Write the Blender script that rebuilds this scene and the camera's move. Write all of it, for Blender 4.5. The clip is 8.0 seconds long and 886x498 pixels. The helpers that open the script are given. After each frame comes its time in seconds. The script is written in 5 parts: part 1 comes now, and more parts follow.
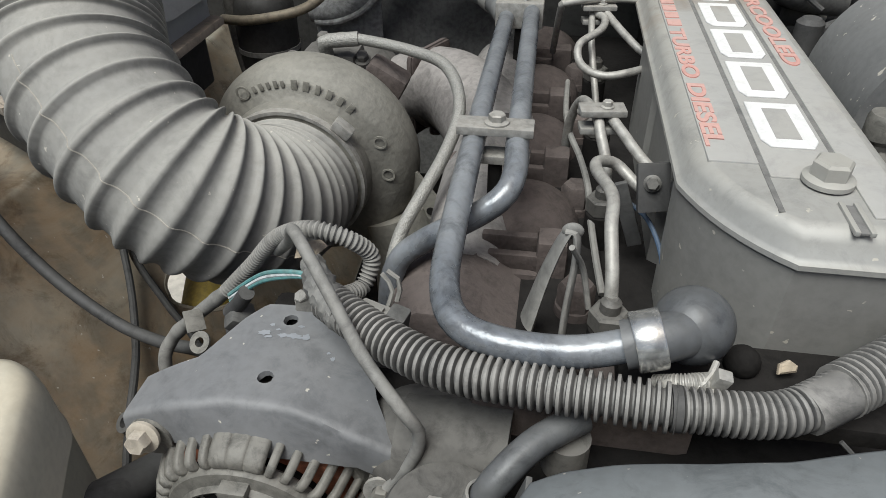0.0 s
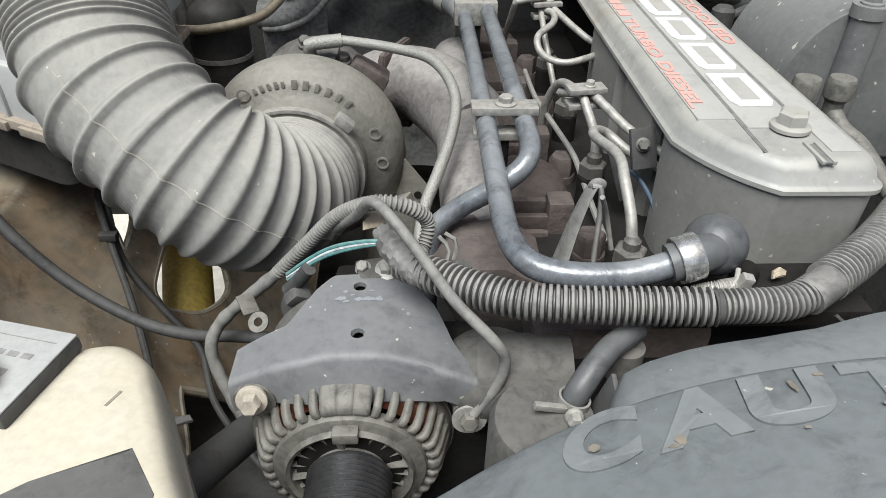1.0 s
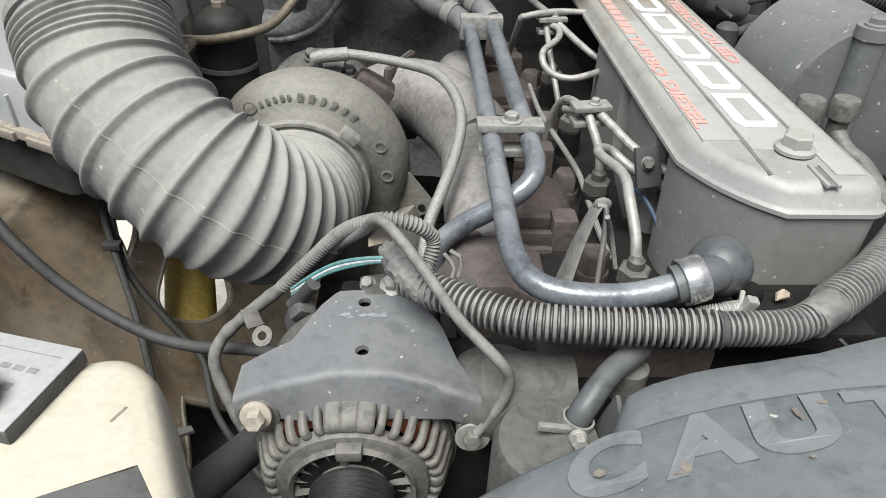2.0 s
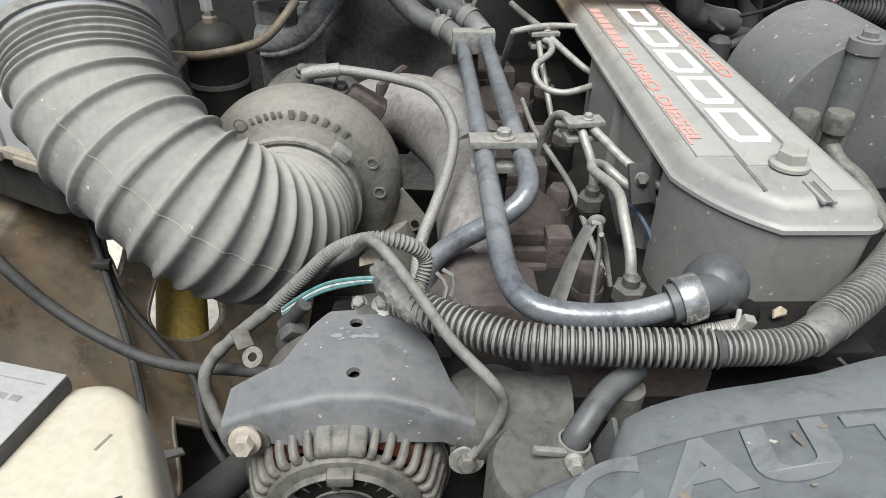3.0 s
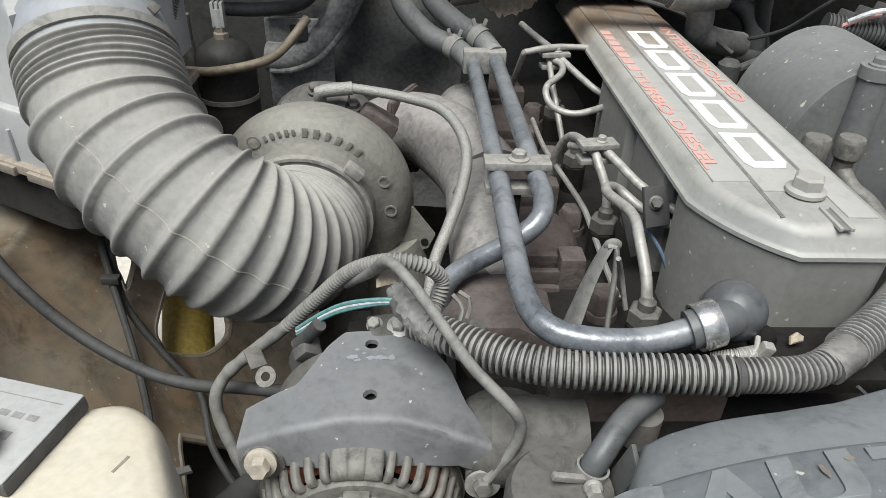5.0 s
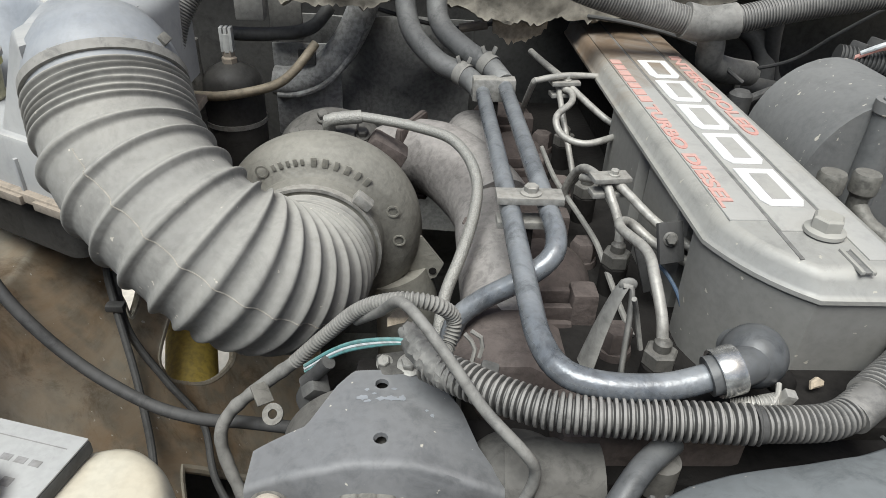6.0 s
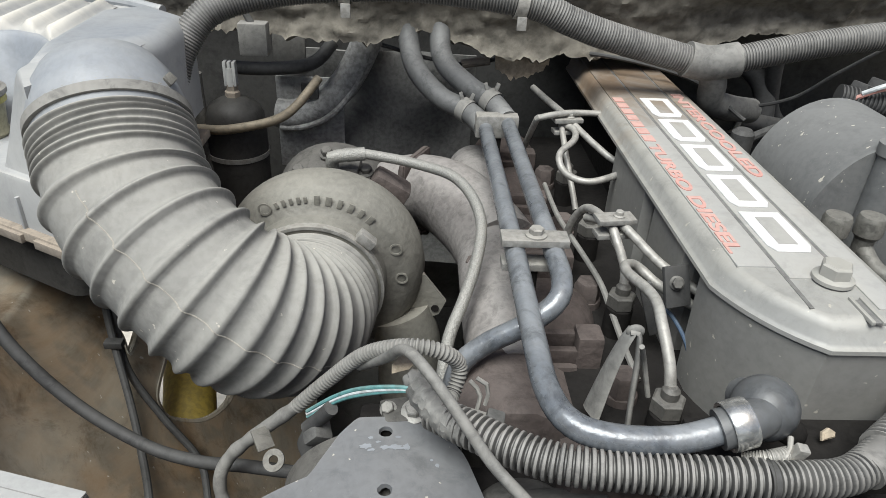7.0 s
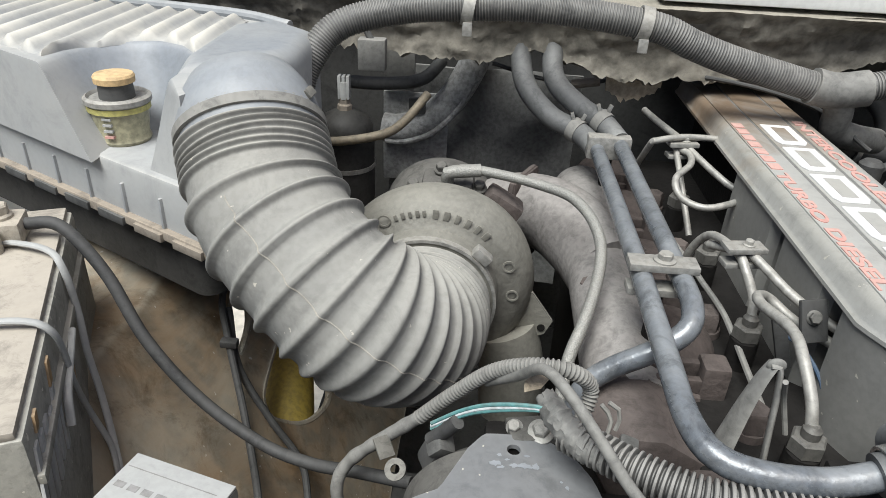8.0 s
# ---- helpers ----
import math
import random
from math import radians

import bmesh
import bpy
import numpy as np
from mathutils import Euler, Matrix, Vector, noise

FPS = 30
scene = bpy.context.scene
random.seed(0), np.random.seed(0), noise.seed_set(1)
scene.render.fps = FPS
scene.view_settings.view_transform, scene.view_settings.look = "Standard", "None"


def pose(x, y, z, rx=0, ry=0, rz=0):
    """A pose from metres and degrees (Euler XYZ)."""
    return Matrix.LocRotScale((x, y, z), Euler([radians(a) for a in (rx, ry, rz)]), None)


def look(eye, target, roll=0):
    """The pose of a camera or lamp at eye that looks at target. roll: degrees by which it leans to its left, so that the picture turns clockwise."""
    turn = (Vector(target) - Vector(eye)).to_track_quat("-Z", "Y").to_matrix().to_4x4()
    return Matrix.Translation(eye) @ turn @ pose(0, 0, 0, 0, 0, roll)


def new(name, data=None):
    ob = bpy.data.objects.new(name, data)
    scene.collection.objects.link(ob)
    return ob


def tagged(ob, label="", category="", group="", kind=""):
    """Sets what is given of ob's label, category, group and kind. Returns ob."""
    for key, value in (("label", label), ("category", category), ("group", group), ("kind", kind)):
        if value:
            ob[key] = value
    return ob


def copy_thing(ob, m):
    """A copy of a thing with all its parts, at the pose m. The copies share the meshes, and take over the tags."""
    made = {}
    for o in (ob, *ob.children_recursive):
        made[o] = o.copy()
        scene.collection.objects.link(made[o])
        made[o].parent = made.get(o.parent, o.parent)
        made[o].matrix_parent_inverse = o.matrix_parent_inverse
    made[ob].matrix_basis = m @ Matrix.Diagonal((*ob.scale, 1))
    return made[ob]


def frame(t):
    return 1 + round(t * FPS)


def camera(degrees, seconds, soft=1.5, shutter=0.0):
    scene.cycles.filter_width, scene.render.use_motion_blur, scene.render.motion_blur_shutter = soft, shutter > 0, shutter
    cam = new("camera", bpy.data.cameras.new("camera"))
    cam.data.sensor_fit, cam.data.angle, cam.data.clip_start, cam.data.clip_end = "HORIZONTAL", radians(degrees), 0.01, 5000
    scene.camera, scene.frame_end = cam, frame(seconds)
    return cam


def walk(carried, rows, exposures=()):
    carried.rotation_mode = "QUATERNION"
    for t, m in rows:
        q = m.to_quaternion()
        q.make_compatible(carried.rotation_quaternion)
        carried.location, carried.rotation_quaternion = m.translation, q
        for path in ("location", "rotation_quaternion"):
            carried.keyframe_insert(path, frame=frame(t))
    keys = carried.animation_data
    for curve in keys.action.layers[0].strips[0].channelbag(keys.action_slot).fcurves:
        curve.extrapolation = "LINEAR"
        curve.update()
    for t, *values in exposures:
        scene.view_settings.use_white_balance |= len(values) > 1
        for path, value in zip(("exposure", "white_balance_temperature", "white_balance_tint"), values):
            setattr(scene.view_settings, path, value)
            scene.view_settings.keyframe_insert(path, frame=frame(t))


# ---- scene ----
cam = camera(66.3, 8.0, soft=0.85)
PATH = [
    (0, (0.0072, 0.0586, 1.4257), (-0.1230, 0.8503, 0.8288), -0.53),
    (0.5, (-0.0574, 0.0169, 1.4327), (-0.0739, 0.8142, 0.8294), 0.21),
    (1, (-0.0914, -0.0151, 1.4414), (-0.0557, 0.7911, 0.8508), 1.02),
    (1.5, (-0.0952, -0.0149, 1.4463), (-0.0601, 0.7943, 0.8598), 1.77),
    (3, (-0.0925, -0.0036, 1.4493), (-0.0501, 0.8165, 0.8786), 1.51),
    (3.5, (-0.0901, -0.0034, 1.4496), (-0.0455, 0.8212, 0.8856), 1.46),
    (4, (-0.0923, -0.0030, 1.4525), (-0.0477, 0.8241, 0.8923), 1.61),
    (4.5, (-0.0978, -0.0028, 1.4533), (-0.0483, 0.8252, 0.8949), 2.07),
    (5.8, (-0.1125, 0.0112, 1.4600), (-0.0713, 0.8505, 0.9179), 2.54),
    (6, (-0.1124, 0.0148, 1.4626), (-0.0684, 0.8571, 0.9254), 2.64),
    (6.5, (-0.1133, 0.0217, 1.4677), (-0.0649, 0.8731, 0.9454), 2.73),
    (7, (-0.1178, 0.0258, 1.4726), (-0.0708, 0.8857, 0.9644), 3.02),
    (7.5, (-0.1455, 0.0287, 1.4741), (-0.1486, 0.8925, 0.9703), 3.16),
    (8, (-0.1663, 0.0229, 1.4729), (-0.2110, 0.8920, 0.9805), 2.93),
]
walk(cam, [(t, look(eye, target, roll)) for t, eye, target, roll in PATH],
     exposures=[(0.0, 0.16), (0.5, 0.36), (1.0, 0.54), (1.5, 0.61), (3.0, 0.5), (4.5, 0.44), (6.0, 0.39), (7.0, 0.41), (8.0, 0.46)])

# ---- light ----
world = bpy.data.worlds.new("sky")
scene.world = world
world.use_nodes = True
wn = world.node_tree.nodes
sky = wn.new("ShaderNodeTexSky")
sky.sky_type, sky.sun_disc = "NISHITA", False
sky.sun_elevation, sky.sun_rotation = radians(68), radians(160)
sky.dust_density, sky.air_density = 4.0, 1.0
wn["Background"].inputs["Strength"].default_value = 0.066
world.node_tree.links.new(sky.outputs["Color"], wn["Background"].inputs["Color"])
sun = new("sun", bpy.data.lights.new("sun", "SUN"))
sun.data.energy, sun.data.angle, sun.data.color = 4.05, radians(36), (0.950, 0.985, 0.970)
sun.matrix_world = look((-0.50, -0.35, 3.2), (0, 0.55, 1.2))


# ---- materials ----
def material(name, base, dust=(0.30, 0.27, 0.22), amount=0.5, rough=0.7, metal=0.0, scale=25.0, bump=0.15, dirt=0.35, fine=180.0, spots=0.0, ridge=0.5, stain=0.45, soil=None, spec=0.5, least=0.5):
    """A surface with blotchy dirt, dust that lies on its upper sides, grain and fine relief."""
    m = bpy.data.materials.new(name)
    m.use_nodes = True
    t = m.node_tree
    n, li = t.nodes, t.links
    b = n["Principled BSDF"]
    b.inputs["Specular IOR Level"].default_value = spec
    co = n.new("ShaderNodeTexCoord")
    big = n.new("ShaderNodeTexNoise")
    big.inputs["Scale"].default_value, big.inputs["Detail"].default_value, big.inputs["Roughness"].default_value = scale, 9, 0.7
    big.inputs["Distortion"].default_value = 0.6
    small = n.new("ShaderNodeTexNoise")
    small.inputs["Scale"].default_value, small.inputs["Detail"].default_value = fine, 4
    for q in (big, small):
        li.new(co.outputs["Object"], q.inputs["Vector"])
    geo = n.new("ShaderNodeNewGeometry")
    sep = n.new("ShaderNodeSeparateXYZ")
    li.new(geo.outputs["Normal"], sep.inputs[0])
    up = n.new("ShaderNodeMapRange")
    up.inputs["From Min"].default_value, up.inputs["From Max"].default_value = -0.3, 0.95
    up.inputs["To Min"].default_value, up.inputs["To Max"].default_value = 0.25, 1.0
    li.new(sep.outputs["Z"], up.inputs["Value"])
    patch = n.new("ShaderNodeMapRange")
    patch.inputs["From Min"].default_value, patch.inputs["From Max"].default_value = 0.3, 0.72
    patch.inputs["To Min"].default_value, patch.inputs["To Max"].default_value = least, 1.0
    li.new(big.outputs["Fac"], patch.inputs["Value"])
    mul = n.new("ShaderNodeMath")
    mul.operation = "MULTIPLY"
    li.new(up.outputs[0], mul.inputs[0])
    li.new(patch.outputs[0], mul.inputs[1])
    mul2 = n.new("ShaderNodeMath")
    mul2.operation = "MULTIPLY"
    mul2.inputs[1].default_value = amount
    mul2.use_clamp = True
    worn = n.new("ShaderNodeMapRange")
    worn.inputs["From Min"].default_value, worn.inputs["From Max"].default_value = 0.51, 0.60
    worn.inputs["To Max"].default_value = ridge
    li.new(geo.outputs["Pointiness"], worn.inputs["Value"])
    more = n.new("ShaderNodeMath")
    li.new(mul.outputs[0], more.inputs[0])
    li.new(worn.outputs[0], more.inputs[1])
    li.new(more.outputs[0], mul2.inputs[0])
    grime = n.new("ShaderNodeMix")
    grime.data_type = "RGBA"
    grime.inputs["A"].default_value = (*base, 1)
    grime.inputs["B"].default_value = (*[c * (1 - dirt) for c in base], 1)
    gr = n.new("ShaderNodeMapRange")
    gr.inputs["From Min"].default_value, gr.inputs["From Max"].default_value = 0.42, 0.62
    li.new(small.outputs["Fac"], gr.inputs["Value"])
    li.new(gr.outputs[0], grime.inputs["Factor"])
    mix = n.new("ShaderNodeMix")
    mix.data_type = "RGBA"
    li.new(mul2.outputs[0], mix.inputs["Factor"])
    li.new(grime.outputs["Result"], mix.inputs["A"])
    mix.inputs["B"].default_value = (*dust, 1)
    colour = mix.outputs["Result"]
    if stain:
        mid = n.new("ShaderNodeTexNoise")
        mid.inputs["Scale"].default_value, mid.inputs["Detail"].default_value, mid.inputs["Roughness"].default_value = scale * 2.7 + 10, 8, 0.75
        mid.inputs["Distortion"].default_value = 0.5
        li.new(co.outputs["Object"], mid.inputs["Vector"])
        cut = n.new("ShaderNodeMapRange")
        cut.inputs["From Min"].default_value, cut.inputs["From Max"].default_value = 0.50, 0.66
        cut.inputs["To Max"].default_value = stain
        li.new(mid.outputs["Fac"], cut.inputs["Value"])
        st = n.new("ShaderNodeMix")
        st.data_type = "RGBA"
        li.new(cut.outputs[0], st.inputs["Factor"])
        li.new(colour, st.inputs["A"])
        st.inputs["B"].default_value = (*[c * 0.35 for c in base], 1)
        colour = st.outputs["Result"]
    if spots:
        vor = n.new("ShaderNodeTexNoise")
        vor.inputs["Scale"].default_value, vor.inputs["Detail"].default_value = 150.0, 3
        li.new(co.outputs["Object"], vor.inputs["Vector"])
        lim = n.new("ShaderNodeMapRange")
        lim.inputs["From Min"].default_value, lim.inputs["From Max"].default_value = 0.72 - spots, 0.75 - spots
        li.new(vor.outputs["Fac"], lim.inputs["Value"])
        sp = n.new("ShaderNodeMix")
        sp.data_type = "RGBA"
        li.new(lim.outputs[0], sp.inputs["Factor"])
        li.new(colour, sp.inputs["A"])
        sp.inputs["B"].default_value = (0.46, 0.43, 0.37, 1)
        colour = sp.outputs["Result"]
    if soil:
        where = n.new("ShaderNodeSeparateXYZ")
        li.new(co.outputs["Object"], where.inputs[0])
        run = n.new("ShaderNodeMapRange")
        run.inputs["From Min"].default_value, run.inputs["From Max"].default_value = soil[0], soil[1]
        run.inputs["To Min"].default_value, run.inputs["To Max"].default_value = -0.35, 0.75
        run.clamp = True
        li.new(where.outputs["Y"], run.inputs["Value"])
        wet = n.new("ShaderNodeMath")
        wet.use_clamp = True
        li.new(run.outputs[0], wet.inputs[0])
        cloud = n.new("ShaderNodeMapRange")
        cloud.inputs["From Min"].default_value, cloud.inputs["From Max"].default_value = 0.38, 0.62
        cloud.inputs["To Min"].default_value, cloud.inputs["To Max"].default_value = -0.25, 0.4
        li.new(big.outputs["Fac"], cloud.inputs["Value"])
        li.new(cloud.outputs[0], wet.inputs[1])
        mud = n.new("ShaderNodeMix")
        mud.data_type = "RGBA"
        li.new(wet.outputs[0], mud.inputs["Factor"])
        li.new(colour, mud.inputs["A"])
        mud.inputs["B"].default_value = (0.20, 0.145, 0.10, 1)
        colour = mud.outputs["Result"]
    li.new(colour, b.inputs["Base Color"])
    ro = n.new("ShaderNodeMapRange")
    ro.inputs["To Min"].default_value, ro.inputs["To Max"].default_value = rough, min(1.0, rough + 0.3)
    li.new(mul2.outputs[0], ro.inputs["Value"])
    li.new(ro.outputs[0], b.inputs["Roughness"])
    if metal:
        me = n.new("ShaderNodeMapRange")
        me.inputs["To Min"].default_value, me.inputs["To Max"].default_value = metal, 0.0
        li.new(mul2.outputs[0], me.inputs["Value"])
        li.new(me.outputs[0], b.inputs["Metallic"])
    bu = n.new("ShaderNodeBump")
    bu.inputs["Strength"].default_value, bu.inputs["Distance"].default_value = bump, 0.0015
    add = n.new("ShaderNodeMath")
    li.new(small.outputs["Fac"], add.inputs[0])
    li.new(big.outputs["Fac"], add.inputs[1])
    li.new(add.outputs[0], bu.inputs["Height"])
    li.new(bu.outputs[0], b.inputs["Normal"])
    return m


DUST = (0.32, 0.30, 0.26)
M = {
    "rubber": material("ribbed_rubber", (0.172, 0.173, 0.168), (0.415, 0.395, 0.35), 0.62, 0.72, scale=7, bump=0.14, dirt=0.2, stain=0.28, spots=0.004, ridge=0.45),
    "seam": material("moulding_seam", (0.34, 0.32, 0.28), DUST, 0.5, 0.8),
    "black_rubber": material("black_rubber", (0.026, 0.027, 0.030), (0.14, 0.135, 0.125), 0.42, 0.55, scale=18, spec=0.35),
    "hose": material("coolant_hose", (0.034, 0.038, 0.045), (0.25, 0.25, 0.24), 0.4, 0.36, scale=22),
    "dusty_hose": material("dusty_hose_rubber", (0.062, 0.065, 0.068), (0.29, 0.287, 0.275), 0.6, 0.5, scale=16),
    "pipe": material("blued_steel_pipe", (0.066, 0.080, 0.100), (0.46, 0.47, 0.475), 0.56, 0.2, 0.35, scale=13, dirt=0.5, bump=0.25, stain=0.5, least=0.3),
    "loom": material("split_loom_plastic", (0.032, 0.034, 0.037), (0.33, 0.315, 0.29), 0.55, 0.42, scale=20, ridge=0.8),
    "wire": material("wire_sleeve", (0.13, 0.13, 0.125), (0.33, 0.315, 0.285), 0.5, 0.6, scale=20),
    "turbo": material("cast_aluminium_housing", (0.155, 0.15, 0.133), (0.335, 0.318, 0.27), 0.5, 0.55, 0.2, scale=14, bump=0.5, dirt=0.25, stain=0.25),
    "iron": material("rusty_cast_iron", (0.062, 0.048, 0.044), (0.155, 0.132, 0.121), 0.45, 0.8, scale=18, bump=0.7, spec=0.2),
    # oily iron taken near black: the shade of the deep gaps is in its colour
    "dark_iron": material("oily_shaded_iron", (0.010, 0.0095, 0.009), (0.032, 0.029, 0.027), 0.4, 0.7, scale=14, bump=0.5, spec=0.12),
    "cover": material("painted_silver_cover", (0.29, 0.293, 0.29), (0.37, 0.35, 0.30), 0.55, 0.38, 0.15, scale=9, bump=0.1, dirt=0.1, spots=0.01, stain=0.3, soil=(0.60, 0.80)),
    "cover_side": material("grey_cast_side", (0.195, 0.193, 0.185), (0.34, 0.325, 0.29), 0.4, 0.45, 0.1, scale=12, bump=0.10, dirt=0.12, spots=0.012, stain=0.15),
    "cover_panel": material("silver_face_plate", (0.36, 0.365, 0.366), (0.385, 0.36, 0.31), 0.45, 0.4, 0.15, scale=11, bump=0.05, dirt=0.06, stain=0.22, soil=(0.60, 0.80)),
    "white": material("white_paint", (0.74, 0.74, 0.73), (0.6, 0.56, 0.5), 0.2, 0.5, bump=0.02, dirt=0.1, stain=0.2, soil=(0.68, 0.92)),
    "red": material("faded_red_paint", (0.56, 0.21, 0.175), (0.50, 0.44, 0.39), 0.4, 0.6, bump=0.02, dirt=0.1, stain=0.2, soil=(0.70, 0.92)),
    # grey that carries the shade of the grooves and the slot
    "groove": material("recess_shade_grey", (0.13, 0.13, 0.128), (0.24, 0.23, 0.21), 0.35, 0.6),
    "dark_nut": material("dark_steel_nut", (0.085, 0.083, 0.078), (0.20, 0.19, 0.17), 0.45, 0.45, 0.4, scale=60),
    "brace_paint": material("dusty_grey_brace", (0.36, 0.362, 0.36), (0.50, 0.485, 0.45), 0.5, 0.7, scale=22, bump=0.4, dirt=0.5, stain=0.6),
    "zinc": material("zinc_plated_steel", (0.38, 0.37, 0.345), (0.39, 0.37, 0.33), 0.5, 0.4, 0.5, scale=60),
    "dull_zinc": material("dull_plated_clamp", (0.33, 0.33, 0.32), (0.36, 0.33, 0.28), 0.45, 0.45, 0.45, scale=40),
    "chrome": material("polished_band_clamp", (0.62, 0.62, 0.60), DUST, 0.15, 0.22, 0.9, scale=40, bump=0.05),
    "braid": material("braided_steel", (0.27, 0.268, 0.25), (0.42, 0.40, 0.36), 0.4, 0.4, 0.4, scale=90, bump=0.6, fine=900, dirt=0.35, stain=0.2),
    "alt_cover": material("grey_painted_bracket", (0.132, 0.137, 0.145), (0.255, 0.25, 0.24), 0.4, 0.5, scale=12, bump=0.12, dirt=0.15, spots=0.012, stain=0.35),
    "alt_body": material("cast_alternator_body", (0.125, 0.121, 0.108), (0.225, 0.213, 0.187), 0.45, 0.5, 0.25, scale=30, bump=0.4, stain=0.65),
    "copper": material("copper_winding", (0.30, 0.09, 0.045), (0.25, 0.18, 0.13), 0.3, 0.5, 0.4, scale=80),
    "plastic": material("black_plastic", (0.04, 0.041, 0.044), (0.20, 0.195, 0.18), 0.42, 0.5, scale=12, spec=0.3),
    "blanket": material("grey_felt_blanket", (0.14, 0.14, 0.137), (0.28, 0.275, 0.258), 0.5, 0.9, scale=9, bump=0.6, spec=0.2),
    "shroud": material("dusty_grey_plastic", (0.10, 0.113, 0.12), (0.265, 0.275, 0.272), 0.5, 0.55, scale=10, bump=0.1, dirt=0.2, spots=0.016, stain=0.4),
    "airbox": material("blue_grey_plastic", (0.180, 0.204, 0.240), (0.47, 0.455, 0.42), 0.46, 0.42, scale=6, bump=0.05, dirt=0.12, stain=0.2, ridge=0.9, least=0.3),
    "airbox_top": material("dusty_ribbed_plastic", (0.190, 0.210, 0.238), (0.55, 0.52, 0.46), 0.8, 0.6, scale=9, bump=0.08, dirt=0.12, stain=0.15, ridge=0.9, least=0.35),
    "flange": material("dusty_tan_flange", (0.15, 0.135, 0.118), (0.36, 0.30, 0.235), 0.6, 0.7, scale=12),
    "bottle": material("milky_plastic", (0.56, 0.535, 0.45), (0.42, 0.32, 0.19), 0.5, 0.4, scale=7, bump=0.04, dirt=0.1, stain=0.12, least=0.0),
    "label": material("pale_printed_label", (0.38, 0.385, 0.38), (0.36, 0.345, 0.315), 0.3, 0.5, bump=0.03, dirt=0.1, stain=0.2),
    "ink": material("grey_print", (0.22, 0.22, 0.23), DUST, 0.3, 0.6),
    "fender": material("mud_stained_panel", (0.200, 0.112, 0.045), (0.44, 0.42, 0.35), 0.95, 0.75, scale=4.6, bump=0.5, dirt=0.5, fine=45, stain=0.55, spots=0.01, spec=0.25, least=0.06),
    "firewall": material("dark_firewall", (0.045, 0.045, 0.045), (0.11, 0.107, 0.10), 0.5, 0.8, scale=6, bump=0.3, spec=0.2),
    "cowl": material("dirty_cowl_felt", (0.155, 0.143, 0.122), (0.36, 0.33, 0.275), 0.7, 0.9, scale=28, bump=0.9, dirt=0.4, fine=90, spec=0.2, least=0.2, stain=0.3),
    "body_paint": material("white_body_paint", (0.72, 0.73, 0.72), (0.5, 0.47, 0.42), 0.25, 0.3, bump=0.02, dirt=0.08, stain=0.08),
    "tan": material("torn_foam", (0.42, 0.34, 0.25), (0.5, 0.43, 0.33), 0.4, 0.95, scale=30, bump=0.8),
    "gold": material("gold_passivated_pipe", (0.29, 0.235, 0.155), (0.36, 0.32, 0.26), 0.45, 0.5, 0.3, scale=30),
    "yellow": material("yellow_paint", (0.40, 0.285, 0.025), (0.34, 0.27, 0.15), 0.35, 0.5, scale=14),
    "teal": material("teal_wire", (0.035, 0.25, 0.26), DUST, 0.35, 0.5),
    "white_wire": material("white_wire", (0.68, 0.72, 0.74), DUST, 0.3, 0.5),
    "blue": material("blue_wire", (0.02, 0.07, 0.15), (0.16, 0.16, 0.15), 0.4, 0.6),
    "brass": material("yellowed_cap", (0.62, 0.42, 0.20), (0.6, 0.45, 0.28), 0.4, 0.6, scale=30),
    "minder": material("smoky_gauge_body", (0.33, 0.31, 0.20), (0.46, 0.42, 0.32), 0.4, 0.25, scale=60),
    "orange": material("faded_orange_print", (0.36, 0.20, 0.06), DUST, 0.4, 0.6),
    "yellow_ring": material("yellow_gauge_ring", (0.55, 0.50, 0.12), DUST, 0.3, 0.5),
    "canister": material("black_painted_can", (0.022, 0.022, 0.022), (0.13, 0.122, 0.11), 0.38, 0.45, scale=14, spec=0.2),
    "dome": material("grey_moulded_plastic", (0.125, 0.128, 0.128), (0.25, 0.247, 0.235), 0.4, 0.5, scale=10, bump=0.08, dirt=0.15, spots=0.035, stain=0.25),
    "housing": material("grimy_cast_housing", (0.070, 0.067, 0.062), (0.165, 0.157, 0.143), 0.5, 0.65, scale=18, bump=0.35, stain=0.5, spec=0.3),
    "dusty_iron": material("dusty_cast_iron", (0.175, 0.162, 0.153), (0.36, 0.338, 0.318), 0.6, 0.8, scale=18, bump=0.6, spec=0.25),
    "pulley": material("black_pulley_steel", (0.018, 0.018, 0.02), (0.09, 0.088, 0.085), 0.3, 0.35, 0.3, scale=30),
    "ground": material("pale_sandy_ground", (0.55, 0.50, 0.42), (0.60, 0.55, 0.47), 0.6, 0.95, scale=1.5, bump=0.4, fine=30, stain=0.15),
    "battery": material("black_battery_case", (0.15, 0.145, 0.12), (0.40, 0.385, 0.34), 0.9, 0.6, scale=16, dirt=0.5, bump=0.3, spots=0.04),
    "battery_top": material("dusty_battery_top", (0.21, 0.19, 0.165), (0.46, 0.41, 0.345), 0.75, 0.7, scale=10),
    "lead": material("grey_lead", (0.36, 0.325, 0.27), (0.50, 0.44, 0.36), 0.5, 0.6, 0.2, scale=40),
}


# ---- builders ----
def thing(name, base, label, category, group="", kind=""):
    ob = new(name)
    ob.empty_display_size = 0.01
    ob.location = base
    return tagged(ob, label, category, group, kind)


def mesh_of(bm, name, mat, smooth=True, angle=35):
    bmesh.ops.recalc_face_normals(bm, faces=bm.faces)
    me = bpy.data.meshes.new(name)
    bm.to_mesh(me)
    bm.free()
    me.materials.append(M[mat])
    if smooth:
        me.shade_smooth()
        me.set_sharp_from_angle(angle=radians(angle))
    return me


